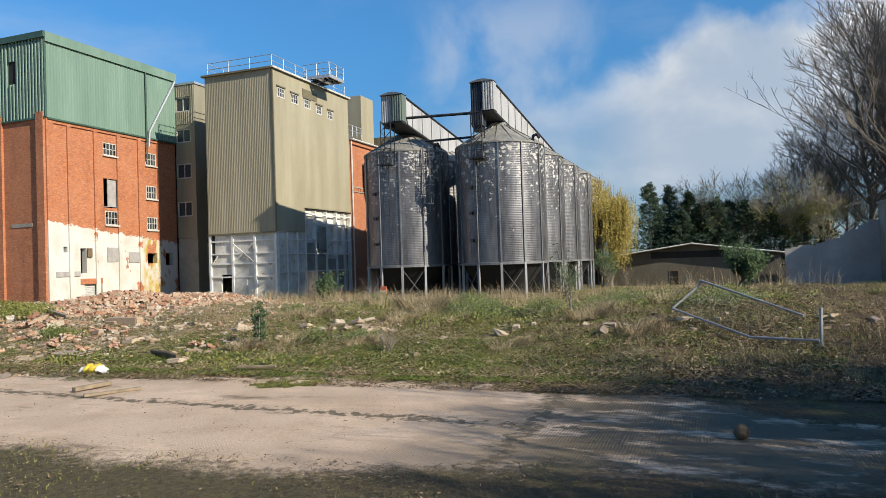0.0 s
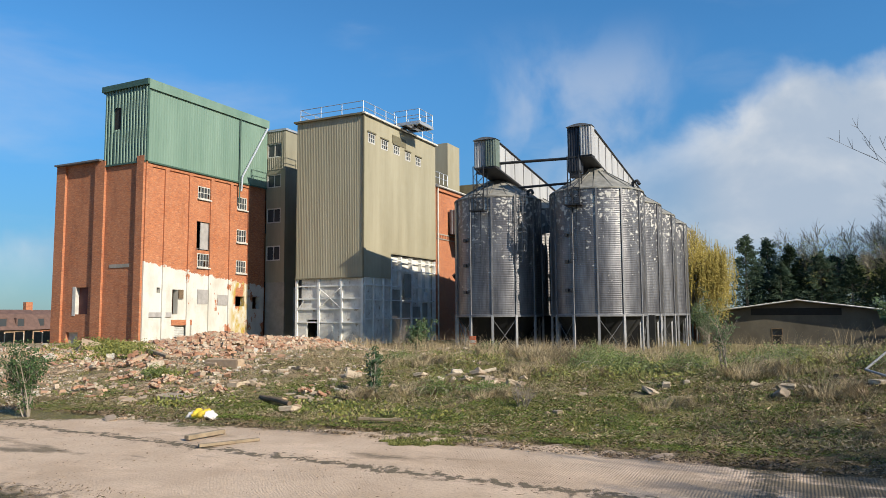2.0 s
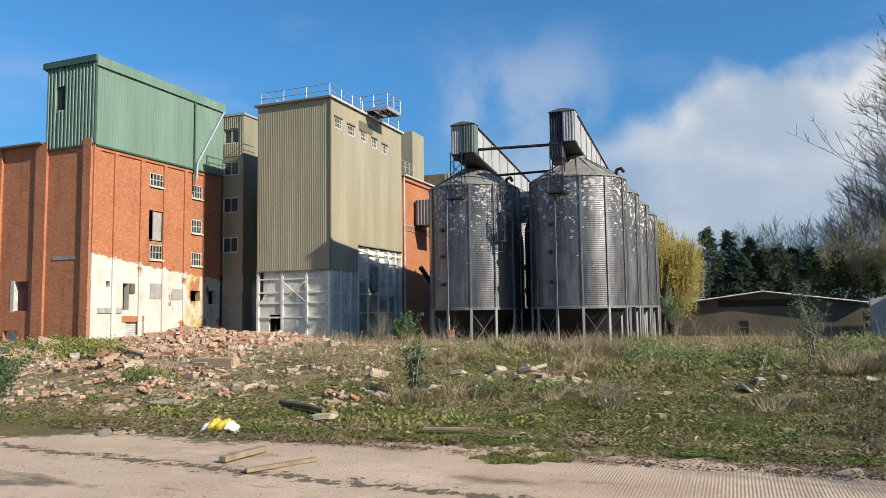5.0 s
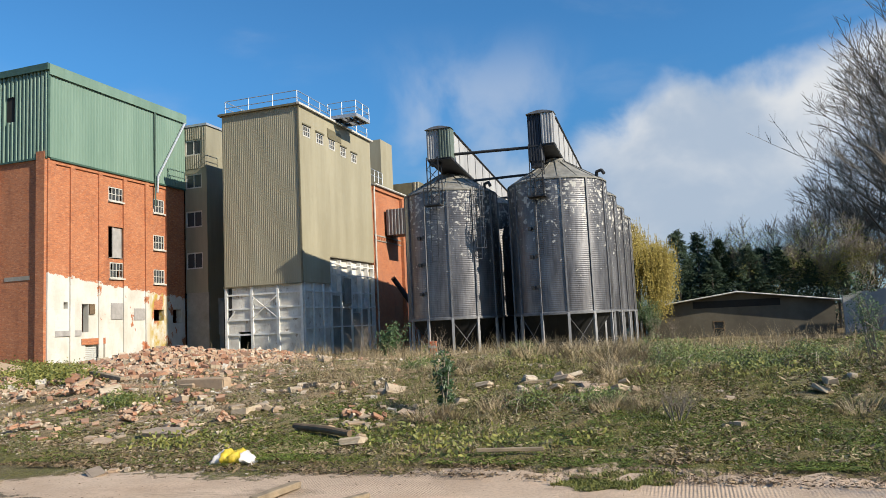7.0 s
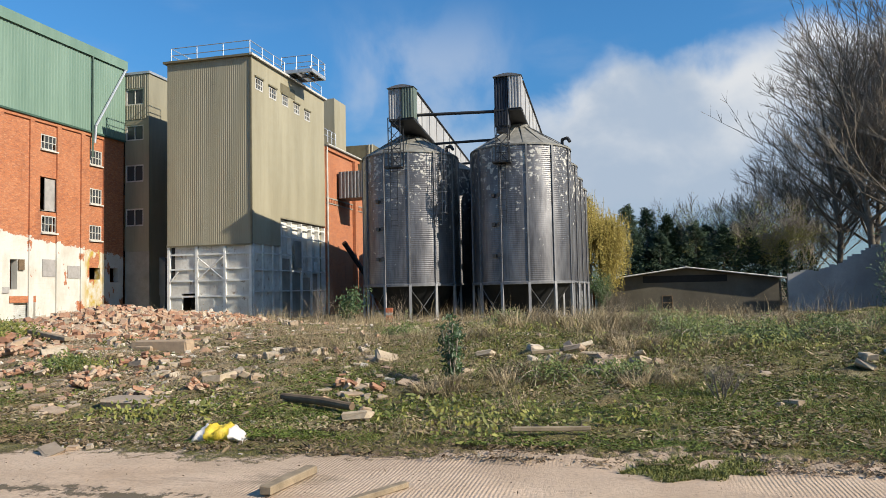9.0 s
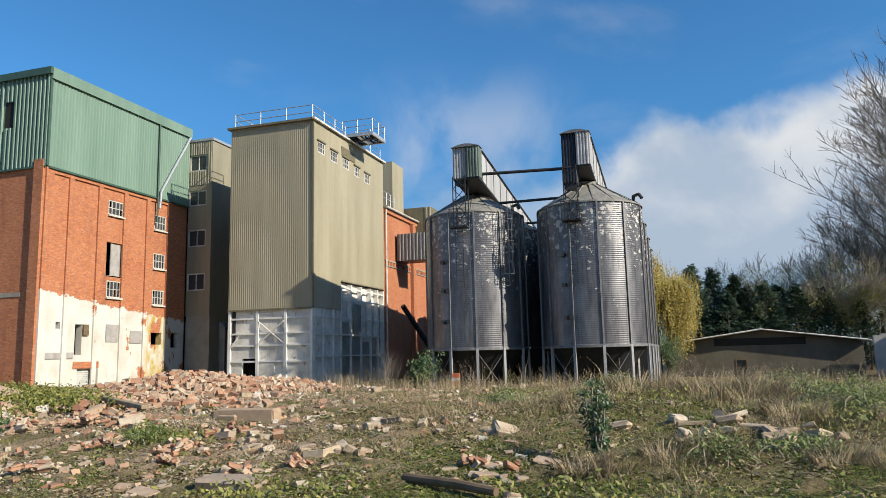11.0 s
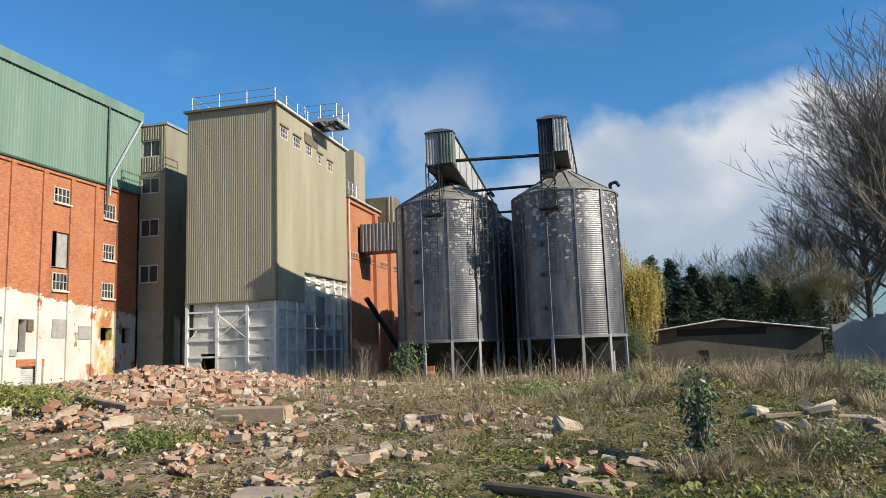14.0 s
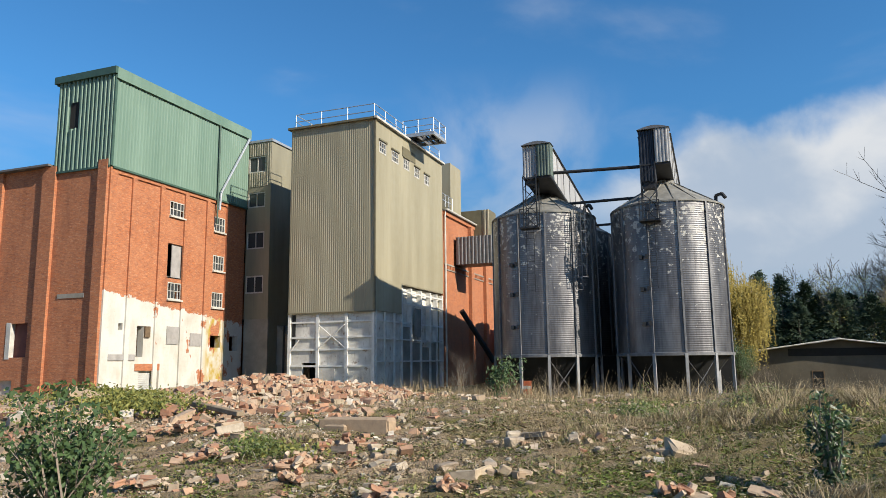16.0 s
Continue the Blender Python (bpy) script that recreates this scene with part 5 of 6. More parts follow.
def willow(seed, h):
    rng = random.Random(seed)
    t = thing("weeping_willow", "yellow-green weeping willow in young spring leaf", "tree")
    segs, tips = [], []
    p, r = Vector((0, 0, -0.5)), 0.3
    trunk = []
    for i in range(5):
        q = p + Vector((rng.uniform(-0.2, 0.2), rng.uniform(-0.2, 0.2), h * 0.11))
        trunk.append((p, q, r, r * 0.88))
        p, r = q, r * 0.88
    for _ in range(9):
        a = rng.uniform(0, math.tau)
        grow(rng, p, Vector((math.cos(a) * rng.uniform(0.15, 0.95), math.sin(a) * rng.uniform(0.15, 0.95), 0.8)).normalized(), h * rng.uniform(0.2, 0.40), 0.12, 2, 0.05, segs, tips, 0.1)
    part("trunk", frustums(trunk, 8), M_BARK, t, "", True)
    part("limb", frustums([s for s in segs if s[2] > 0.02], 4), M_BARK, t)
    strands, leaves = [], []
    for q, e in tips + [(s[1], s[1] - s[0]) for s in segs if s[2] < 0.05][:260]:
        for _ in range(2):
            c = q + Vector((rng.gauss(0, 0.3), rng.gauss(0, 0.3), 0))
            ln = rng.uniform(0.6, 5.6)
            k = 0.0
            prev = c
            while k < ln:
                nxt = prev + Vector((rng.gauss(0, 0.05), rng.gauss(0, 0.05), -0.35))
                if nxt.z < 0.9:
                    break
                strands.append((prev, nxt, 0.012, 0.01))
                leaves.append(nxt)
                prev = nxt
                k += 0.35
    part("strand", frustums(strands, 3), M_WILLOW, t)
    part("leaf", leaf_cards(rng, leaves, 0.085, 0.08, 2, 0.2), M_WILLOW, t, "small yellow-green leaves")
    return t


w = willow(5, 10.4)
w.matrix_basis = pose(20.6, 23.7, -0.8) @ Matrix.Diagonal((1.1, 1.0, 0.93, 1))


def conifer(seed, h, spread):
    rng = random.Random(seed)
    t = thing("dark_conifer", "dark green bushy conifer tree", "tree", "dark conifers")
    part("trunk", frustums([(Vector((0, 0, -0.5)), Vector((0, 0, h * 0.95)), 0.22, 0.03)], 7), M_BARK, t)
    v, f = [], []
    for i in range(210):
        k = (i / 210) ** 0.8
        z = h * (0.06 + 0.92 * k)
        rad = spread * (1 - k) ** 0.75 * rng.uniform(0.6, 1.15) + 0.15
        a = rng.uniform(0, math.tau)
        tip = Vector((math.cos(a) * rad, math.sin(a) * rad, z + rng.uniform(-0.2, 0.5)))
        root = Vector((0, 0, z - rad * 0.1))
        for s in range(26):
            u = rng.uniform(0.25, 1.0)
            c = root.lerp(tip, u) + Vector((rng.gauss(0, 0.16), rng.gauss(0, 0.16), rng.gauss(0, 0.14)))
            d = ((tip - root).normalized() + Vector((rng.gauss(0, 0.5), rng.gauss(0, 0.5), rng.gauss(-0.1, 0.4)))).normalized()
            b = d.orthogonal().normalized()
            ln = rng.uniform(0.14, 0.34)
            j = len(v)
            v += [tuple(c - b * 0.07), tuple(c + b * 0.07), tuple(c + d * ln + b * 0.02), tuple(c + d * ln - b * 0.02)]
            f.append((j, j + 1, j + 2, j + 3))
    part("crown", (v, [], f), M_CONIFER, t)
    return t


c1, c2 = conifer(2, 10.8, 3.3), conifer(9, 8.6, 4.0)
c1.matrix_basis = pose(23.2, 38.6, -0.9)
c2.matrix_basis = pose(30.2, 39.5, -0.9)
# the first four stand out of view and deepen the eastern shade
for base, x, y, turn, s in ((c2, 41.2, -38.6, 30, 0.85), (c1, 40.8, -41.6, 140, 0.68), (c2, 40.6, -35.3, 70, 0.70), (c2, 41.0, -44.6, 200, 0.8), (c1, 25.3, 40.5, 80, 0.98), (c1, 27.4, 40.0, 200, 0.9), (c2, 26.5, 38.6, 40, 0.9), (c2, 33.0, 39.8, 120, 0.95), (c2, 35.6, 40.5, 300, 0.9), (c2, 38.4, 40.2, 10, 0.82), (c2, 28.6, 41.5, 70, 1.0), (c1, 31.6, 42.0, 150, 0.8), (c2, 24.3, 41.5, 250, 0.9), (c2, 41.2, 41, 190, 0.7)):
    copy_thing(base, pose(x, y, -0.9, 0, 0, turn) @ Matrix.Scale(s, 4))


# ---- rubble, stones and litter ----
def value_noise(x, y, cell, seed):
    """Smooth noise from 0 to 1 over arrays."""
    g = np.random.default_rng(seed).random((64, 64))
    u, v = np.asarray(x) / cell, np.asarray(y) / cell
    i, j = np.floor(u).astype(int), np.floor(v).astype(int)
    fu, fv = u - i, v - j
    fu, fv = fu * fu * (3 - 2 * fu), fv * fv * (3 - 2 * fv)
    a, b = g[i % 64, j % 64], g[(i + 1) % 64, j % 64]
    c, d = g[i % 64, (j + 1) % 64], g[(i + 1) % 64, (j + 1) % 64]
    return (a * (1 - fu) + b * fu) * (1 - fv) + (c * (1 - fu) + d * fu) * fv


def rubble_material(name, cols, rough=0.92, island=True):
    m = Mat(name, rough)
    r = m.random(island)
    c = cols[0]
    for k, col in enumerate(cols[1:], 1):
        c = m.mix(m.ramp(r, k / len(cols) - 0.02, k / len(cols) + 0.02), c, col)
    c = m.mix(m.ramp(m.noise(9, 5, 0.65), 0.35, 0.72, 0, 0.7), c, (0.24, 0.175, 0.125))
    m.bump(m.noise(30, 4), 0.5, 0.01)
    return m.done(c)


M_RUBBLE = rubble_material("brick_rubble", [(0.43, 0.22, 0.13), (0.47, 0.29, 0.185), (0.50, 0.36, 0.25), (0.34, 0.16, 0.095), (0.55, 0.44, 0.33)])
M_RUBBLE_OB = rubble_material("loose_brick", [(0.43, 0.22, 0.13), (0.47, 0.29, 0.185), (0.50, 0.36, 0.25), (0.34, 0.16, 0.095), (0.55, 0.44, 0.33)], 0.92, False)
M_PLASTER = rubble_material("plaster_rubble", [(0.46, 0.40, 0.31), (0.35, 0.285, 0.20), (0.62, 0.56, 0.47), (0.26, 0.195, 0.13), (0.42, 0.32, 0.22)])
M_STONE = rubble_material("broken_stone", [(0.46, 0.37, 0.26), (0.40, 0.29, 0.19), (0.52, 0.44, 0.34), (0.34, 0.27, 0.20), (0.43, 0.32, 0.225)], 0.92, False)


def chunk_mesh(seed, size, rough):
    """A broken block: a box with knocked corners."""
    rng = random.Random(seed)
    bm = bmesh.new()
    sx, sy, sz = size
    box(bm, -sx, sx, -sy, sy, -sz, sz)
    bmesh.ops.bevel(bm, geom=bm.edges[:], offset=min(size) * 0.32, segments=1, affect="EDGES")
    for v in bm.verts:
        v.co += Vector((rng.uniform(-1, 1) * sx, rng.uniform(-1, 1) * sy, rng.uniform(-1, 1) * sz)) * rough
    me = bpy.data.meshes.new("chunk")
    bm.to_mesh(me)
    bm.free()
    return me


BRICKS = [chunk_mesh(k, (0.11 * s, 0.053, 0.036), 0.30) for k, s in enumerate((1.0, 0.95, 0.6, 0.8, 1.0, 0.45))]
for me in BRICKS:
    me.materials.append(M_RUBBLE_OB)
BLOCKS = [chunk_mesh(20 + k, s, 0.2) for k, s in enumerate(((0.16, 0.11, 0.09), (0.2, 0.14, 0.07), (0.12, 0.1, 0.08), (0.24, 0.13, 0.1), (0.14, 0.12, 0.05), (0.3, 0.2, 0.06)))]
for me in BLOCKS:
    me.materials.append(M_STONE)


def heap_weight(x, y):
    """How thick the demolition rubble lies."""
    d1 = ((x - 8.4) / 2.6) ** 2 + ((y + 23.6) / 2.9) ** 2
    d2 = ((x - 7.6) / 1.8) ** 2 + ((y + 16.5) / 4.5) ** 2
    d3 = ((x - 8.5) / 3.2) ** 2 + ((y + 27.2) / 1.6) ** 2
    d4 = ((x - 4.6) / 2.2) ** 2 + ((y + 25.0) / 2.4) ** 2
    return np.maximum.reduce([np.exp(-d1), 0.9 * np.exp(-d2), 0.8 * np.exp(-d3), 0.8 * np.exp(-d4)])


def fragments(name, n, seed, weight, sizes, material, label, lift=0.0):
    """Countless small broken pieces as one mesh."""
    rng = np.random.default_rng(seed)
    x, y = rng.uniform(1, 31, n * 8), rng.uniform(-34.6, -10.5, n * 8)
    keep = rng.random(n * 8) < weight(x, y)
    x, y = x[keep][:n], y[keep][:n]
    n = len(x)
    s = np.minimum(rng.lognormal(0, 0.38, (n, 1)), 1.9) * np.array(sizes) * rng.uniform(0.6, 1.3, (n, 3))
    corner = np.array([(i, j, k) for i in (-1, 1) for j in (-1, 1) for k in (-1, 1)], float)
    c = corner[None] * s[:, None, :] * rng.uniform(0.65, 1.1, (n, 8, 3))
    yaw, tilt = rng.uniform(0, math.tau, n), rng.normal(0, 0.45, n)
    ct, st, cy, sy = np.cos(tilt)[:, None], np.sin(tilt)[:, None], np.cos(yaw)[:, None], np.sin(yaw)[:, None]
    cx, cz = c[..., 0] * ct - c[..., 2] * st, c[..., 0] * st + c[..., 2] * ct
    px, py = cx * cy - c[..., 1] * sy, cx * sy + c[..., 1] * cy
    z = ground_z(x, y) + s[:, 2] * 0.4 + lift * rng.random(n) * heap_weight(x, y)
    v = np.stack([px + x[:, None], py + y[:, None], cz + z[:, None]], -1).reshape(-1, 3)
    quad = np.array(((0, 1, 3, 2), (4, 6, 7, 5), (0, 4, 5, 1), (2, 3, 7, 6), (0, 2, 6, 4), (1, 5, 7, 3)))
    f = (np.arange(n)[:, None, None] * 8 + quad[None]).reshape(-1, 4)
    ob = part(name, (v.tolist(), [], f.tolist()), material)
    return tagged(ob, label, "rubble", "", "stuff")


spread = lambda x, y: np.clip(0.9 * smooth_step(22.5, 13.5, x) * (value_noise(x, y, 1.5, 3) > 0.42) * (value_noise(x, y, 0.5, 5) ** 1.5) + 0.05 * value_noise(x, y, 2.1, 8), 0, 1) * smooth_step(-34.2, -32.5, y) * (1 - smooth_step(-22, -15, y) * (x > 11))
fragments("brick_rubble", 9000, 1, lambda x, y: heap_weight(x, y) ** 1.3, (0.085, 0.05, 0.036), M_RUBBLE, "heaped broken red brick rubble", 0.22)
fragments("plaster_rubble", 3000, 2, lambda x, y: 0.6 * heap_weight(x, y) * smooth_step(10.5, 7, x) + 0.02 * (x < 14.5) * (y > -32.5), (0.10, 0.07, 0.045), M_PLASTER, "pale broken plaster and concrete lumps", 0.18)
fragments("scattered_fragments", 10000, 3, lambda x, y: spread(x, y) ** 1.8, (0.042, 0.03, 0.019), M_PLASTER, "small pale stone fragments strewn over soil")
fragments("scattered_brick_bits", 4200, 4, lambda x, y: spread(x, y) ** 1.8 * 0.8, (0.06, 0.04, 0.028), M_RUBBLE, "small red brick bits strewn over soil")
fragments("gravel", 26000, 6, lambda x, y: 0.9 * smooth_step(0.35, 0.6, value_noise(x, y, 1.2, 12)) * (y < -23) * (0.08 + 0.92 * smooth_step(20, 14, x)), (0.017, 0.013, 0.008), M_PLASTER, "fine gravel and crumbs on the ground")

heap = thing("rubble_heap", "heap of loose broken bricks before the mill", "rubble")
rng = random.Random(11)
count = 0
while count < 290:
    x, y = rng.uniform(4, 15), rng.uniform(-29.5, -20)
    if rng.random() < float(heap_weight(x, y)) ** 1.2:
        ob = new("brick", BRICKS[count % len(BRICKS)])
        ob.parent = heap
        z = float(ground_z(x, y)) + 0.03 + rng.random() * 0.2 * float(heap_weight(x, y))
        ob.matrix_basis = pose(x, y, z, rng.gauss(0, 28), rng.gauss(0, 25), rng.uniform(0, 360)) @ Matrix.Scale(rng.uniform(0.5, 1.0), 4)
        count += 1


def stone(x, y, k, s=1.0, turn=0, tilt=0, label="broken pale stone block lying on the grass", sink=0.3, group="scattered stones"):
    ob = new("stone_block", BLOCKS[k % len(BLOCKS)])
    h = 0.09 * s
    ob.matrix_basis = pose(x, y, float(ground_z(x, y)) + h * (1 - sink), tilt, tilt * 0.6, turn) @ Matrix.Scale(s, 4)
    return tagged(ob, label, "stone", group)


rng = random.Random(5)
for cx, cy, n, sp, s0 in ((16.9, -29.5, 14, 0.4, 0.8), (22.3, -29.7, 18, 0.6, 0.8), (19.4, -31.6, 10, 0.5, 0.5), (19.75, -33.0, 3, 0.18, 0.9), (18.9, -29.7, 4, 0.35, 0.75), (16.2, -32.5, 8, 0.8, 0.6), (14.2, -31.3, 10, 1.0, 0.6), (17.2, -31.0, 7, 0.8, 0.6), (24.5, -32.0, 3, 0.15, 0.6),
                         (28.0, -30.5, 8, 1.0, 0.7), (31.7, -30.6, 20, 1.1, 0.55), (14.95, -30.4, 5, 0.5, 0.7), (16.7, -31.2, 8, 0.45, 0.75), (22.6, -29.8, 8, 0.7, 0.9), (25.3, -30.2, 4, 0.9, 0.5), (18.9, -31.9, 12, 0.55, 0.5), (10.5, -29.5, 12, 1.5, 0.9), (16.7, -34.6, 3, 0.3, 0.55), (26.0, -29.8, 3, 0.6, 0.8), (12.0, -26.0, 6, 1.2, 0.8), (6.5, -28.0, 12, 1.6, 1.0)):
    for _ in range(n):
        k = rng.randrange(6)
        px, py = cx + rng.gauss(0, sp * 0.85), cy + rng.gauss(0, sp * 0.5)
        size, turn, tilt = s0 * rng.uniform(0.35, 0.95), rng.uniform(0, 360), rng.gauss(0, 16)
        if not (17.3 < px < 19.5 and py < -33.2):
            stone(px, max(py, -33.7 if cy > -34 else -34.9), k, size, turn, tilt)
stone(18.85, -29.76, 1, 0.95, 40, 30, "bright white painted stone lump among grass")
stone(6.95, -27.45, 3, 2.0, 60, 22, "large pale slab tipped up on the rubble", 0.1)
stone(16.26, -32.62, 5, 1.2, 10, 3, "flat pale concrete slab in the rubble", 0.5)
bm = boxes((13.3, 14.55, -28.9, -28.62, 0.35, 0.70), (13.45, 13.85, -29.0, -28.901, 0.3, 0.6))
bmesh.ops.bevel(bm, geom=bm.edges[:], offset=0.03, segments=1, affect="EDGES")
for v in bm.verts:
    v.co += Vector((rng.uniform(-1, 1), rng.uniform(-1, 1), rng.uniform(-1, 1))) * 0.025
tagged(part("foundation_block", bm, M_STONE), "broken concrete foundation block at the rubble edge", "concrete block")


def bar_thing(name, a, b, w, h, material, label, category, group=""):
    """A squared timber from a to b with worn edges."""
    a, b = Vector(a), Vector(b)
    ln = (b - a).length
    bm = boxes((0, ln, -w / 2, w / 2, -h / 2, h / 2))
    bmesh.ops.bevel(bm, geom=bm.edges[:], offset=min(w, h) * 0.12, segments=1, affect="EDGES")
    ob = part(name, bm, material)
    ob.matrix_basis = Matrix.Translation(a) @ (b - a).to_track_quat("X", "Z").to_matrix().to_4x4()
    return tagged(ob, label, category, group)


bar_thing("timber_plank", (19.90, -35.9, 0.05), (19.98, -35.2, 0.05), 0.11, 0.07, M_TIMBER, "short weathered timber lying on concrete", "timber", "loose timbers")
bar_thing("timber_plank", (20.5, -36.25, 0.03), (20.92, -35.45, 0.03), 0.07, 0.045, M_TIMBER, "pale weathered batten lying on concrete", "timber", "loose timbers")
bar_thing("timber_plank", (10.0, -27.9, 0.85), (11.6, -28.6, 0.72), 0.14, 0.08, M_TIMBER, "pale timber half buried in rubble", "timber", "loose timbers")
bar_thing("timber_plank", (21.5, -33.6, 0.13), (22.3, -33.5, 0.14), 0.06, 0.04, M_TIMBER, "thin pale batten in the grass edge", "timber", "loose timbers")
bar_thing("timber_plank", (21.2, -29.5, 0.55), (22.0, -29.3, 0.58), 0.10, 0.05, M_TIMBER, "weathered board among broken slabs", "timber", "loose timbers")
bm = bmesh.new()
tube(bm, (18.25, -32.3, 0.22), (18.95, -32.62, 0.22), 0.048, 0.054, 10)
tube(bm, (18.95, -32.62, 0.22), (19.45, -32.87, 0.2), 0.054, 0.046, 10)
tagged(part("fallen_log", bm, M_DARKTIMBER), "dark wet log lying at the grass edge", "log")


def sack():
    """A slumped plastic sack with a printed yellow middle."""
    t = thing("plastic_sack", "yellow and white plastic sack slumped on the concrete", "sack", at=(18.38, -34.05, 0.0))
    n, k = 28, 16
    rows = []
    for i in range(n + 1):
        u = i / n
        half = 0.15 * (1 - 0.25 * abs(2 * u - 1) ** 6)
        hgt = 0.17 * (1 - abs(2 * u - 1) ** 3.2) * (0.95 + 0.06 * math.sin(u * 9)) + 0.02
        ring = []
        for j in range(k):
            a = math.tau * j / k
            crease = 1 + 0.10 * math.sin(5 * a + 13 * u) + 0.08 * math.sin(27 * u + 2 * a) + 0.05 * math.sin(41 * u - 7 * a)
            ring.append((u * 0.56 - 0.28, half * math.cos(a) * crease, max(0.004, hgt * (0.5 + 0.5 * math.sin(a)) * crease)))
        rows.append(ring)
    for name, a, b, m, lab in (("sack_end", 0, 8, M_SACKWHITE, "white crumpled sack end"), ("sack_body", 8, 21, M_SACKYELLOW, "bright yellow printed middle"), ("sack_tail", 21, n, M_SACKWHITE, "white crumpled sack end")):
        v, f = [], []
        for i in range(a, b + 1):
            v += rows[i]
        for i in range(b - a):
            for j in range(k):
                f.append((i * k + j, i * k + (j + 1) % k, (i + 1) * k + (j + 1) % k, (i + 1) * k + j))
        if name != "sack_body":
            f.append(tuple(range(k)) if a == 0 else tuple((b - a) * k + j for j in range(k))[::-1])
        part(name, (v, [], f), m, t, lab, True)
    t.rotation_euler = (0, 0, radians(12))


M_SACKWHITE = plain("white_sack_plastic", (0.75, 0.70, 0.66), 0.4, 0, 0.2, 9, 0.3)
M_SACKYELLOW = plain("yellow_sack_plastic", (0.72, 0.53, 0.05), 0.45, 0, 0.3, 14, 0.4)
sack()
bm = bmesh.new()
bmesh.ops.create_icosphere(bm, subdivisions=3, radius=0.085)
for v in bm.verts:
    v.co *= 1 + 0.04 * noise.noise(v.co * 20)
ob = part("old_ball", bm, M_DARKTIMBER, None, "", True)
ob.location = (30.3, -36.74, 0.085)
tagged(ob, "dark mossy old ball on the concrete", "ball")


def fence_panel():
    t = thing("fallen_fence_panel", "bent galvanised mesh fence panel leaning in the grass", "fence panel")
    a, b = Vector((29.26, -30.1, 0.93)), Vector((29.8, -29.72, 1.46))
    c, d = Vector((31.5, -31.1, 0.86)), Vector((31.6, -32.2, 0.55))
    f = Vector((30.6, -31.7, 0.55))
    for p, q in ((a, b - Vector((0.05, 0.02, 0.12))), (b - Vector((0.05, 0.02, 0.12)), b), (b, c), (a, f), (f, d)):
        bm = bmesh.new()
        tube(bm, p, q, 0.021, None, 8)
        part("tube", bm, M_LEG, t)
    bm = bmesh.new()
    for i in range(1, 30):
        u = i / 30
        p = b.lerp(c, u)
        q = a.lerp(f, u * 1.7) if u < 0.58 else f.lerp(d, (u - 0.58) / 0.42)
        tube(bm, p, q, 0.0022, None, 3)
    for j in range(1, 9):
        v = j / 9
        tube(bm, b.lerp(a, v), c.lerp(d, v), 0.0022, None, 3)
    part("mesh", bm, M_BLACKSTEEL, t)
    bm = bmesh.new()
    tube(bm, (31.66, -31.88, 0.3), (31.68, -31.85, 1.05), 0.03, None, 8)
    tagged(part("fence_post", bm, M_LEG), "thin galvanised post standing in the ground", "post")


fence_panel()


# ---- plants ----
def shrub(x, y, h, spread, n, seed, material, label, leaf=0.05, name="leafy_shrub", group="shrubs", per=7, forks=1):
    rng = random.Random(seed)
    z = float(ground_z(x, y))
    t = thing(name, label, "shrub", group, at=(x, y, z))
    segs, tips = [], []
    for _ in range(n):
        a = rng.uniform(0, math.tau)
        lean = rng.uniform(0.05, 0.75) * spread / h
        grow(rng, Vector((rng.gauss(0, 0.035), rng.gauss(0, 0.035), -0.05)), Vector((math.cos(a) * lean, math.sin(a) * lean, 1)).normalized(), h * rng.uniform(0.5, 0.95), 0.014, forks, 0.03, segs, tips)
    part("stem", frustums(segs, 4), M_TWIG, t)
    centres = [s[1] for s in segs if s[1].z > h * 0.12]
    if per:
        part("leaf", leaf_cards(rng, centres, leaf, leaf * 1.6, per), material, t)
    return t


shrub(20.33, -31.15, 1.12, 0.05, 12, 3, M_IVY, "narrow dark ivy covered stump bush", 0.03, "ivy_bush", "shrubs", 34, 0)
shrub(15.0, -35.15, 1.1, 0.28, 11, 7, M_SAPLING, "green leafy sapling bush at the rubble edge", 0.026, "leafy_shrub", "shrubs", 15)
shrub(11.7, -13.5, 1.35, 0.7, 9, 9, M_SAPLING, "thin straggly green bush before the silos", 0.06)
shrub(26.9, -28.3, 1.2, 0.45, 6, 12, M_SAPLING, "sparse green shrub on the bank", 0.024, "leafy_shrub", "shrubs", 7)
shrub(13.2, -11.0, 1.1, 0.8, 7, 15, M_TWIG, "thin straggly dry bush before the silos", 0.03, "bare_shrub", "shrubs", 0, 2)
shrub(9.0, -10.5, 1.5, 0.9, 9, 18, M_TWIG, "dry brown twiggy bush before the silos", 0.03, "bare_shrub", "shrubs", 0, 2)
shrub(23.8, -31.75, 0.4, 0.5, 7, 23, M_TWIG, "low dark bare twiggy bush in the grass", 0.03, "bare_shrub", "shrubs", 0, 2)


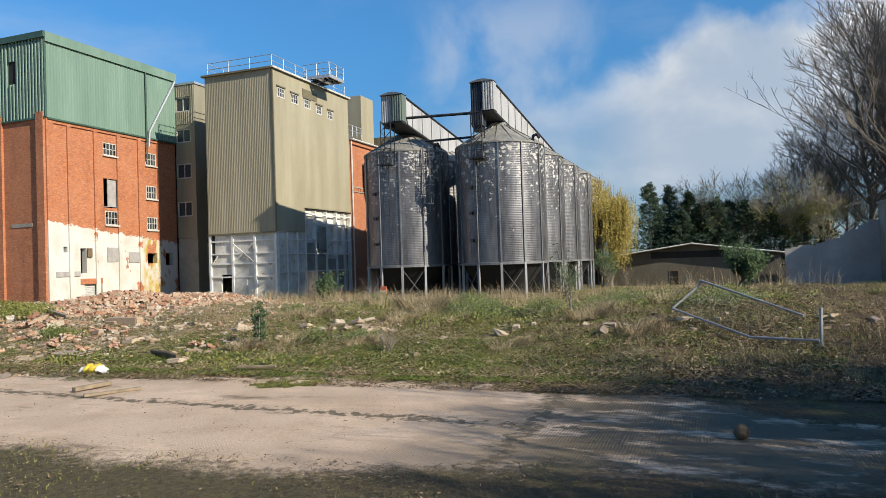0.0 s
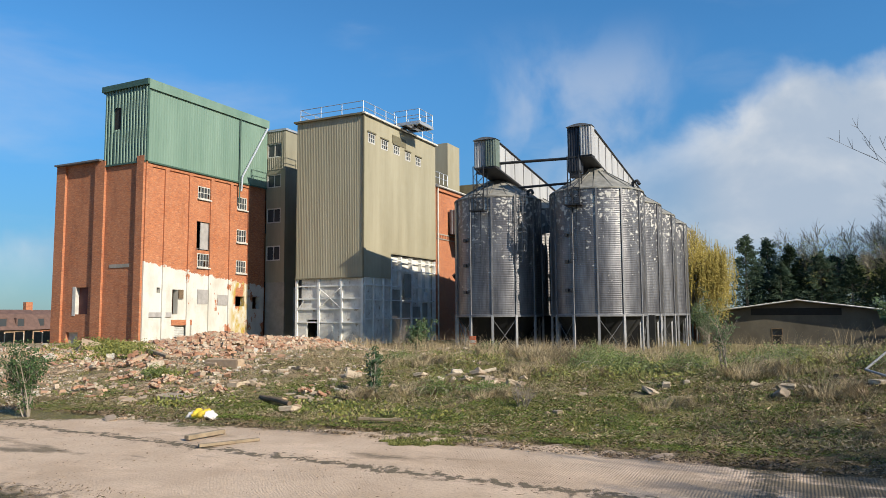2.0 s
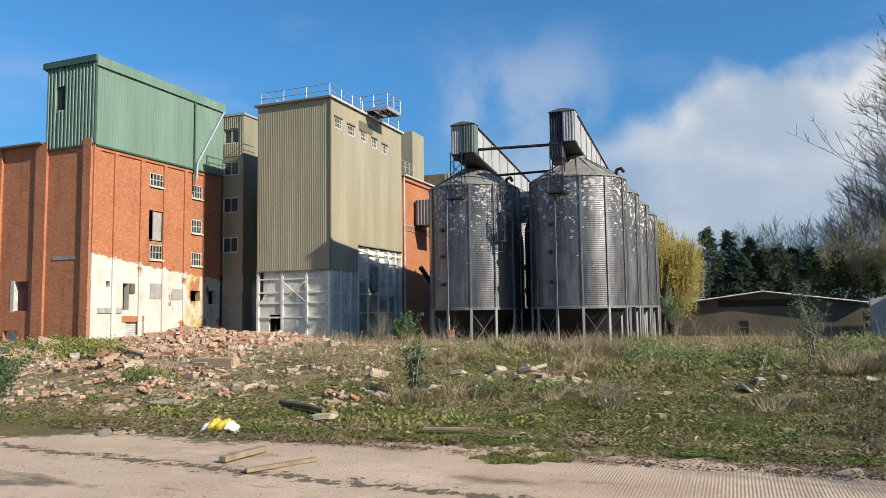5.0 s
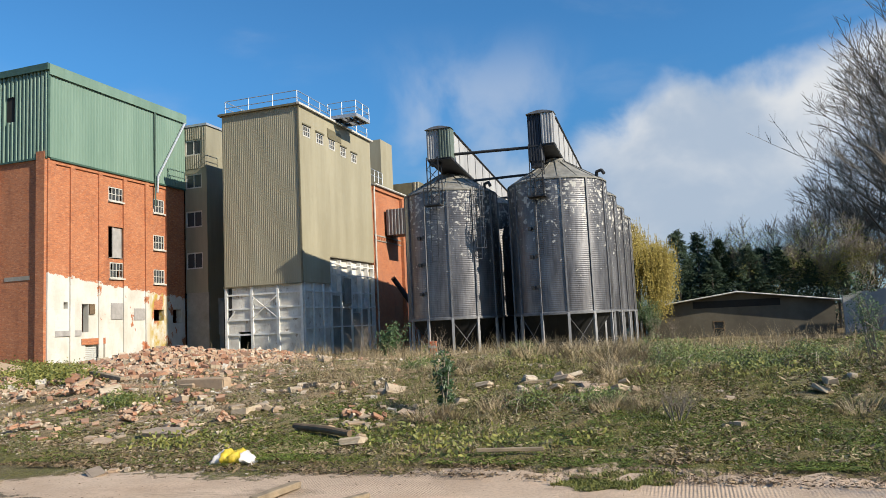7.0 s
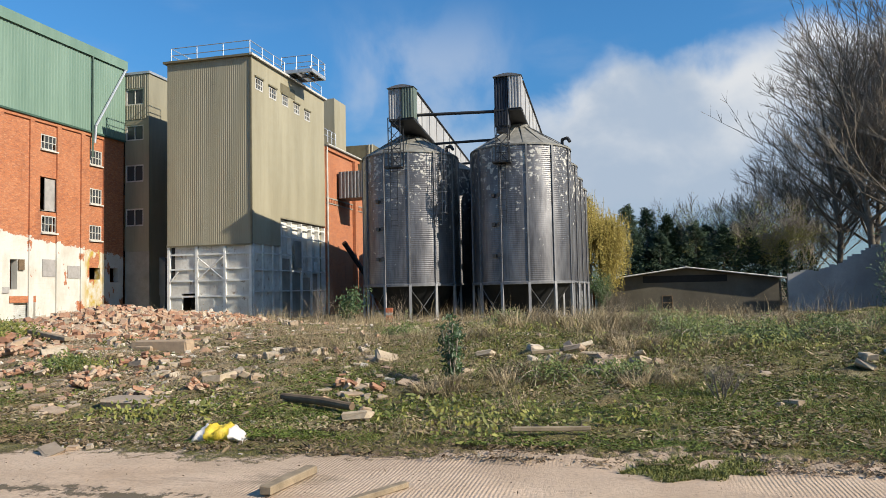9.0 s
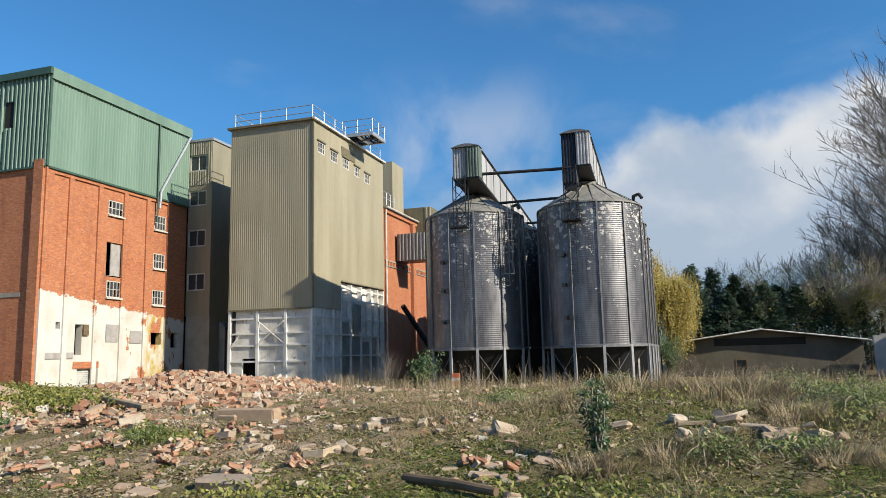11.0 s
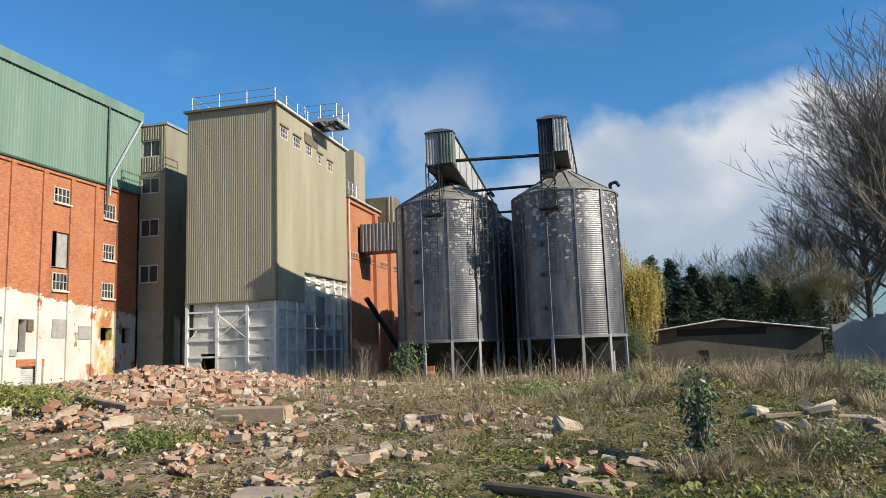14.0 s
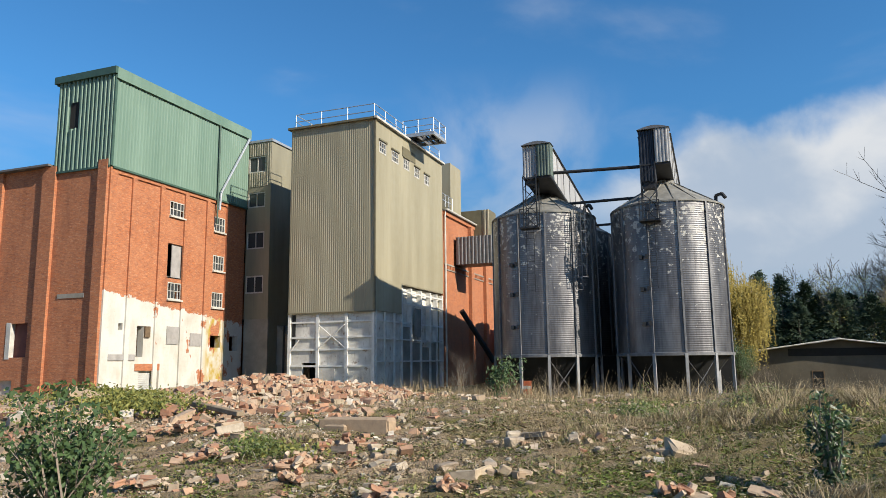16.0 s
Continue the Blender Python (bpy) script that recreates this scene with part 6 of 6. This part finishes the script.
def blades(name, x, y, h, lean, width, material, label, seed):
    """Grass as one mesh of thin bent blades."""
    rng = np.random.default_rng(seed)
    n = len(x)
    z = ground_z(x, y) - 0.02
    a = rng.uniform(0, math.tau, n)
    la = rng.uniform(0, math.tau, n)
    l = h * lean * rng.uniform(0.2, 1.2, n)
    wx, wy = np.cos(a) * width * rng.uniform(0.6, 1.3, n), np.sin(a) * width * rng.uniform(0.6, 1.3, n)
    base = np.stack([x, y, z], -1)
    side = np.stack([wx, wy, np.zeros(n)], -1)
    mid = base + np.stack([np.cos(la) * l * 0.35, np.sin(la) * l * 0.35, h * 0.6], -1)
    tip = base + np.stack([np.cos(la) * l, np.sin(la) * l, h * (1 - 0.25 * lean)], -1)
    v = np.stack([base - side, base + side, mid + side * 0.7, mid - side * 0.7, tip], 1).reshape(-1, 3)
    i = np.arange(n)[:, None] * 5
    f = [tuple(q) for q in (i + np.array([[0, 1, 2, 3]])).tolist()] + [tuple(q) for q in (i + np.array([[3, 2, 4]])).tolist()]
    ob = part(name, (v.tolist(), [], f), material)
    return tagged(ob, label, "grass", "", "stuff")


def sow(n, seed, weight, x0=6, x1=34, y0=-34.6, y1=-8):
    rng = np.random.default_rng(seed)
    x, y = rng.uniform(x0, x1, n), y0 + (y1 - y0) * rng.random(n) ** 2.3
    keep = rng.random(n) < weight(x, y)
    return x[keep], y[keep], rng


def turf_weight(x, y):
    g = smooth_step(0.36, 0.62, value_noise(x, y, 1.7, 41) * 0.6 + value_noise(x, y, 0.55, 42) * 0.4)
    g = g * (0.22 + 0.78 * smooth_step(14.0, 20.5, x)) * (1 - heap_weight(x, y))
    g = g * (1 - 0.75 * smooth_step(27.0, 29.5, x))
    edge = -34.3 + 0.42 * smooth_step(19.2, 21.5, x) * smooth_step(27.8, 26.3, x) + 0.4 * (value_noise(x, y, 0.8, 44) - 0.5)
    return np.clip(g * smooth_step(edge, edge + 0.5, y) + 0.02, 0, 1) * (y > edge)


x, y, rng = sow(640000, 51, turf_weight, 8, 32)
blades("short_grass", x, y, rng.lognormal(-3.05, 0.45, len(x)), 1.1, 0.0042 + 0.007 * smooth_step(-32, -15, y), M_BLADE, "short green spring grass on the bank", 1)
# the grown-over patch on the concrete
PATCH_X, PATCH_Y = 23.25, -34.46
rng = np.random.default_rng(8)
a, r = rng.uniform(0, math.tau, 9000), np.sqrt(rng.random(9000))
r = r * (0.85 + 0.25 * np.sin(3 * a + 1) * np.sin(5 * a))
blades("grass_patch", PATCH_X + 0.64 * r * np.cos(a), PATCH_Y + 0.5 * r * np.sin(a) + 0.1 * np.cos(a), rng.lognormal(-3.1, 0.35, 9000), 1.0, 0.006, M_BLADE, "green grass patch growing on the concrete", 2)
# the mossy verge and low grass near the walk's start
x, y, rng = sow(60000, 61, lambda x, y: smooth_step(0.42, 0.62, value_noise(x, y, 0.9, 62)) * 0.8 * (y < -39.0 + 0.5 * value_noise(x, y, 0.8, 63)), 17, 33, -43.5, -38.3)
blades("verge_grass", x, y, rng.lognormal(-3.2, 0.35, len(x)), 1.0, 0.006, M_BLADE, "low mossy grass on the near verge", 3)
# dry tussocks
rng = np.random.default_rng(71)
tx, ty = rng.uniform(9, 34, 5200), -33.4 + 21 * rng.random(5200) ** 1.5
keep = rng.random(5200) < np.clip(smooth_step(0.40, 0.66, value_noise(tx, ty, 2.3, 72)) * smooth_step(13.5, 18.5, tx + 0.3 * (ty + 28)) * (0.35 + 0.65 * smooth_step(-32.5, -27, ty)), 0, 1)
tx, ty = tx[keep], ty[keep]
per = 46
size = np.repeat(rng.lognormal(-1.6, 0.4, len(tx)), per)
x = np.repeat(tx, per) + rng.normal(0, 0.13, len(tx) * per)
y = np.repeat(ty, per) + rng.normal(0, 0.13, len(tx) * per)
blades("dry_tussocks", x, y, size * rng.uniform(0.4, 1.1, len(x)), 1.4, 0.0032, M_STRAW, "dry straw-coloured tussocks among the grass", 4)
# lusher green tufts on the bank
gx, gy = rng.uniform(17, 34, 3000), -32.6 + 18 * rng.random(3000) ** 1.5
keep = rng.random(3000) < np.clip(smooth_step(0.42, 0.62, value_noise(gx, gy, 1.6, 77)) * smooth_step(17.5, 21.5, gx + 0.25 * (gy + 29)) * (0.3 + 0.7 * smooth_step(-32, -28, gy)), 0, 1)
gx, gy = gx[keep], gy[keep]
size = np.repeat(rng.lognormal(-2.1, 0.4, len(gx)), 40)
x = np.repeat(gx, 40) + rng.normal(0, 0.12, len(gx) * 40)
y = np.repeat(gy, 40) + rng.normal(0, 0.12, len(gx) * 40)
blades("green_tufts", x, y, size * rng.uniform(0.5, 1.1, len(x)), 1.1, 0.0038, M_BLADE, "lush green grass tufts on the bank", 9)
# tall dead stalks along the crest
tx, ty = rng.uniform(9.5, 33, 1300), rng.uniform(-28, -14, 1300)
blades("dead_stalks", tx, ty, rng.uniform(0.3, 1.0, 1300), 0.5, 0.004, M_STRAW, "tall thin dead weed stalks", 5)
# broad-leaved weeds
rng2 = random.Random(33)
centres = []
for cx, cy, n, sp in ((24.5, -28.5, 60, 0.9), (21.0, -33.0, 30, 0.8), (26.0, -26.5, 50, 1.2), (17.0, -33.2, 26, 0.6), (8.0, -28.6, 40, 0.8), (5.5, -27.5, 40, 0.9), (29.0, -27.0, 60, 1.4), (21.5, -25.0, 60, 1.6), (13.8, -30.6, 20, 0.3)):
    for _ in range(n):
        px, py = cx + rng2.gauss(0, sp), cy + rng2.gauss(0, sp * 0.5)
        centres.append(Vector((px, py, float(ground_z(px, py)) + 0.06)))
ob = part("broad_weeds", leaf_cards(rng2, centres, 0.034, 0.12, 26), M_BLADE)
tagged(ob, "low broad-leaved green weeds in patches", "weeds", "", "stuff")
rng2 = random.Random(34)
centres = []
for cx, cy, n, sp in ((8.6, -27.8, 60, 0.7), (6.3, -26.8, 60, 0.9)):
    for _ in range(n):
        px, py = cx + rng2.gauss(0, sp), cy + rng2.gauss(0, sp * 0.35)
        centres.append(Vector((px, py, float(ground_z(px, py)) + 0.18)))
ob = part("bank_grass", leaf_cards(rng2, centres, 0.04, 0.14, 90), M_BLADE)
tagged(ob, "bright green grass clumps on the rubble bank", "grass", "", "stuff")


def litter(name, n, seed, x0, x1, y0, y1, size, material, label):
    """Dead leaves and stems lying flat, as one mesh."""
    rng = np.random.default_rng(seed)
    x, y = rng.uniform(x0, x1, n), y0 + (y1 - y0) * rng.random(n) ** 1.5
    keep = value_noise(x, y, 0.7, seed + 1) * 0.6 + value_noise(x, y, 0.25, seed + 2) * 0.4 > rng.uniform(0.3, 0.75, n)
    x, y = x[keep], y[keep]
    n = len(x)
    a = rng.uniform(0, math.tau, n)
    ln, wd = size * rng.lognormal(0, 0.5, n), size * 0.3 * rng.lognormal(0, 0.4, n)
    u = np.stack([np.cos(a) * ln, np.sin(a) * ln, rng.normal(0, 0.3, n) * ln], -1)
    w = np.stack([-np.sin(a) * wd, np.cos(a) * wd, rng.normal(0, 0.5, n) * wd], -1)
    c = np.stack([x, y, ground_z(x, y) + 0.02 + 0.02 * rng.random(n)], -1)
    v = np.stack([c - u, c + w, c + u, c - w], 1).reshape(-1, 3)
    f = (np.arange(n)[:, None] * 4 + np.arange(4)[None]).tolist()
    return tagged(part(name, (v.tolist(), [], f), material), label, "litter", "", "stuff")


M_LITTER = leafy("dead_leaf_litter", (0.06, 0.036, 0.018), (0.34, 0.24, 0.13))
litter("dead_leaf_litter", 130000, 91, 8, 33, -34.5, -20, 0.026, M_LITTER, "brown dead leaves and stems over the ground")
litter("slab_edge_litter", 26000, 93, 13, 34, -34.6, -33.2, 0.018, M_LITTER, "dead leaf bits along the concrete edge")
litter("bank_leaf_litter", 40000, 92, 27, 34, -34.6, -26, 0.024, M_LITTER, "brown leaf mould on the shaded bank")
litter("verge_litter", 40000, 95, 17, 34, -43.5, -38.6, 0.016, M_LITTER, "brown litter and moss on the near verge")
litter("slab_crumbs", 9000, 97, 14, 34, -39.0, -34.4, 0.010, M_LITTER, "crumbs of soil and leaf on the concrete")

M_CLOVER = leafy("clover_leaf", (0.06, 0.095, 0.012), (0.20, 0.24, 0.035))
litter("clover_carpet", 190000, 111, 18, 29.5, -33.95, -30.5, 0.013, M_CLOVER, "low green clover and moss at the slab edge")
litter("edge_clover", 40000, 113, 13.5, 19.5, -34.3, -32.6, 0.013, M_CLOVER, "low green clover and moss before the rubble")
litter("bank_herbs", 230000, 115, 12, 32, -33.0, -22.0, 0.019, M_CLOVER, "small green herbs carpeting the bank")
litter("bank_straw", 120000, 117, 14, 32, -33.6, -22.0, 0.03, M_STRAW, "pale dead stems lying in the grass")
# brown dead weeds along the foot of the silos and mills
rng = np.random.default_rng(101)
wx = np.concatenate([rng.uniform(5, 21, 260), rng.uniform(20, 34, 120), rng.uniform(1, 9, 50)])
wy = np.concatenate([rng.uniform(-15, -3.6, 260), rng.uniform(-18, 10, 120), rng.uniform(-9, -1, 50)])
per = 26
size = np.repeat(rng.uniform(0.45, 1.15, len(wx)), per)
x = np.repeat(wx, per) + rng.normal(0, 0.22, len(wx) * per)
y = np.repeat(wy, per) + rng.normal(0, 0.22, len(wx) * per)
blades("dead_weeds", x, y, size * rng.uniform(0.4, 1.1, len(x)), 0.7, 0.007, M_STRAW, "brown dead weeds at the foot of the silos", 12)

M_ORANGE = plain("faded_orange_plastic", (0.55, 0.13, 0.05), 0.5, 0, 0.2, 4)
barrier = thing("plastic_barrier", "faded orange plastic barrier leaning by the silo legs", "barrier", at=(10.2, -3.5, round(float(ground_z(10.2, -3.5)), 3)))
part("panel", boxes((-0.2, 0.2, -0.04, 0.04, 0.1, 0.95)), M_ORANGE, barrier)
part("foot", boxes((-0.25, 0.25, -0.15, 0.15, 0.0, 0.098)), M_BLACKSTEEL, barrier)
part("white_band", boxes((-0.2, 0.2, -0.045, -0.041, 0.55, 0.7)), M_WHITE, barrier)

# twiggy scrub between the silos and the shed
for k, (bx, by, bh) in enumerate(((21.5, 16.0, 1.8), (20.8, 20.5, 2.2), (22.5, 20.5, 1.5), (31.0, -20.0, 0.9), (34.0, 4.0, 1.4))):
    leafy_one = k % 2
    shrub(bx, by, bh, bh * 0.5, 9, 40 + k, M_SAPLING if leafy_one else M_TWIG, "tangled green scrub near the shed" if leafy_one else "tangled bare brown scrub near the shed", 0.05, "leafy_shrub" if leafy_one else "bare_shrub", "shrubs", 5 if leafy_one else 0, 2)


def dry_clump(x, y, r, h, n, seed):
    """A mound of long arching dead grass."""
    rng = np.random.default_rng(seed)
    a, d = rng.uniform(0, math.tau, n), r * np.sqrt(rng.random(n))
    hh = h * (1.1 - 0.5 * d / r) * rng.uniform(0.45, 1.15, n)
    ob = blades("dry_grass_clump", x + d * np.cos(a), y + d * 0.7 * np.sin(a), hh, 1.35, 0.0045, M_STRAW, "tall bleached clump of dead grass on the bank", seed)
    return tagged(ob, "tall bleached clump of dead grass on the bank", "grass", "dry grass clumps")


for k, (x, y, r, h, n) in enumerate(((22.65, -26.1, 0.8, 0.8, 900), (20.7, -24.8, 0.9, 0.85, 800), (22.9, -28.7, 0.6, 0.5, 700), (24.2, -28.6, 0.45, 0.4, 450), (20.25, -31.65, 0.42, 0.42, 700), (21.25, -31.0, 0.55, 0.45, 700),
                                     (21.6, -30.7, 0.4, 0.5, 420), (22.1, -25.4, 0.9, 0.95, 800), (25.4, -26.2, 0.8, 0.6, 600), (27.6, -29.0, 0.7, 0.6, 700), (18.9, -26.8, 0.7, 0.45, 500), (28.8, -30.9, 0.5, 0.55, 500),
                                     (23.0, -31.2, 0.5, 0.35, 450), (19.8, -27.6, 0.6, 0.5, 500), (26.3, -31.2, 0.6, 0.35, 500), (13.6, -29.9, 0.3, 0.4, 160), (29.3, -27.6, 0.8, 0.6, 600))):
    dry_clump(x, y, r, h, n, 200 + k)


def bramble(x, y, r, h, n, seed):
    """A low leafy mound over arching stems."""
    rng = random.Random(seed)
    t = thing("bramble_mound", "low dark green bramble mound in the grass", "shrub", "bramble mounds", at=(x, y, float(ground_z(x, y))))
    segs, leaves = [], []
    for _ in range(16):
        a = rng.uniform(0, math.tau)
        p = Vector((rng.gauss(0, r * 0.3), rng.gauss(0, r * 0.2), -0.03))
        d = Vector((math.cos(a) * 0.6, math.sin(a) * 0.6, 1.0))
        for _ in range(6):
            d = (d + Vector((rng.gauss(0, 0.12), rng.gauss(0, 0.12), -0.38))).normalized()
            q = p + d * (h * 0.38)
            segs.append((p, q, 0.006, 0.005))
            leaves.append(q)
            p = q
    tangle = part("stem_tangle", frustums(segs, 3), M_TWIG, t)
    tangle["kind"] = "stuff"
    mound = []
    for _ in range(n):
        a, u = rng.uniform(0, math.tau), math.sqrt(rng.random())
        mound.append(Vector((math.cos(a) * u * r, math.sin(a) * u * r * 0.7, h * (1 - u * u) * rng.uniform(0.3, 1.0))))
    part("leaf", leaf_cards(rng, mound + leaves, 0.022, 0.06, 7), M_BRAMBLE, t)


M_BRAMBLE = leafy("bramble_leaf", (0.055, 0.085, 0.016), (0.17, 0.21, 0.05), True, 0.55)
for k, (x, y, r, h, n) in enumerate(((24.0, -26.9, 0.9, 0.5, 420), (24.9, -28.0, 0.7, 0.35, 300), (21.6, -30.9, 0.4, 0.3, 160), (23.4, -24.8, 0.9, 0.55, 340), (13.3, -30.55, 0.45, 0.28, 170), (20.0, -24.2, 0.7, 0.5, 240), (22.6, -30.6, 0.5, 0.22, 150),
                                     (27.8, -26.6, 1.0, 0.45, 360), (7.3, -26.2, 1.0, 0.35, 420), (26.0, -27.3, 0.7, 0.4, 240), (30.2, -28.4, 1.0, 0.4, 300), (18.0, -26.0, 0.6, 0.3, 160))):
    bramble(x, y, r, h, n, 300 + k)


def brick_pile(x, y, r, n, seed):
    """A small spill of broken bricks."""
    rng = random.Random(seed)
    t = thing("brick_pile", "small spill of broken red bricks on the soil", "rubble", "small brick piles", at=(x, y, float(ground_z(x, y))))
    for k in range(n):
        u = abs(rng.gauss(0, 0.5))
        a = rng.uniform(0, math.tau)
        ob = new("brick", BRICKS[rng.randrange(len(BRICKS))])
        ob.parent = t
        ob.matrix_basis = pose(math.cos(a) * u * r, math.sin(a) * u * r * 0.7, 0.03 + 0.14 * max(0, 1 - u) * rng.random(), rng.gauss(0, 25), rng.gauss(0, 25), rng.uniform(0, 360)) @ Matrix.Scale(rng.uniform(0.4, 0.85), 4)


for k, (x, y, r, n) in enumerate(((12.9, -30.95, 0.5, 34), (14.3, -31.1, 0.6, 30), (14.7, -31.8, 0.35, 14), (14.3, -29.8, 0.6, 22), (16.6, -31.75, 0.35, 18), (16.1, -32.2, 0.5, 14), (11.2, -29.6, 0.9, 34), (9.6, -29.4, 0.9, 30), (18.9, -31.6, 0.5, 16), (13.0, -32.3, 0.6, 16))):
    brick_pile(x, y, r, n, 400 + k)
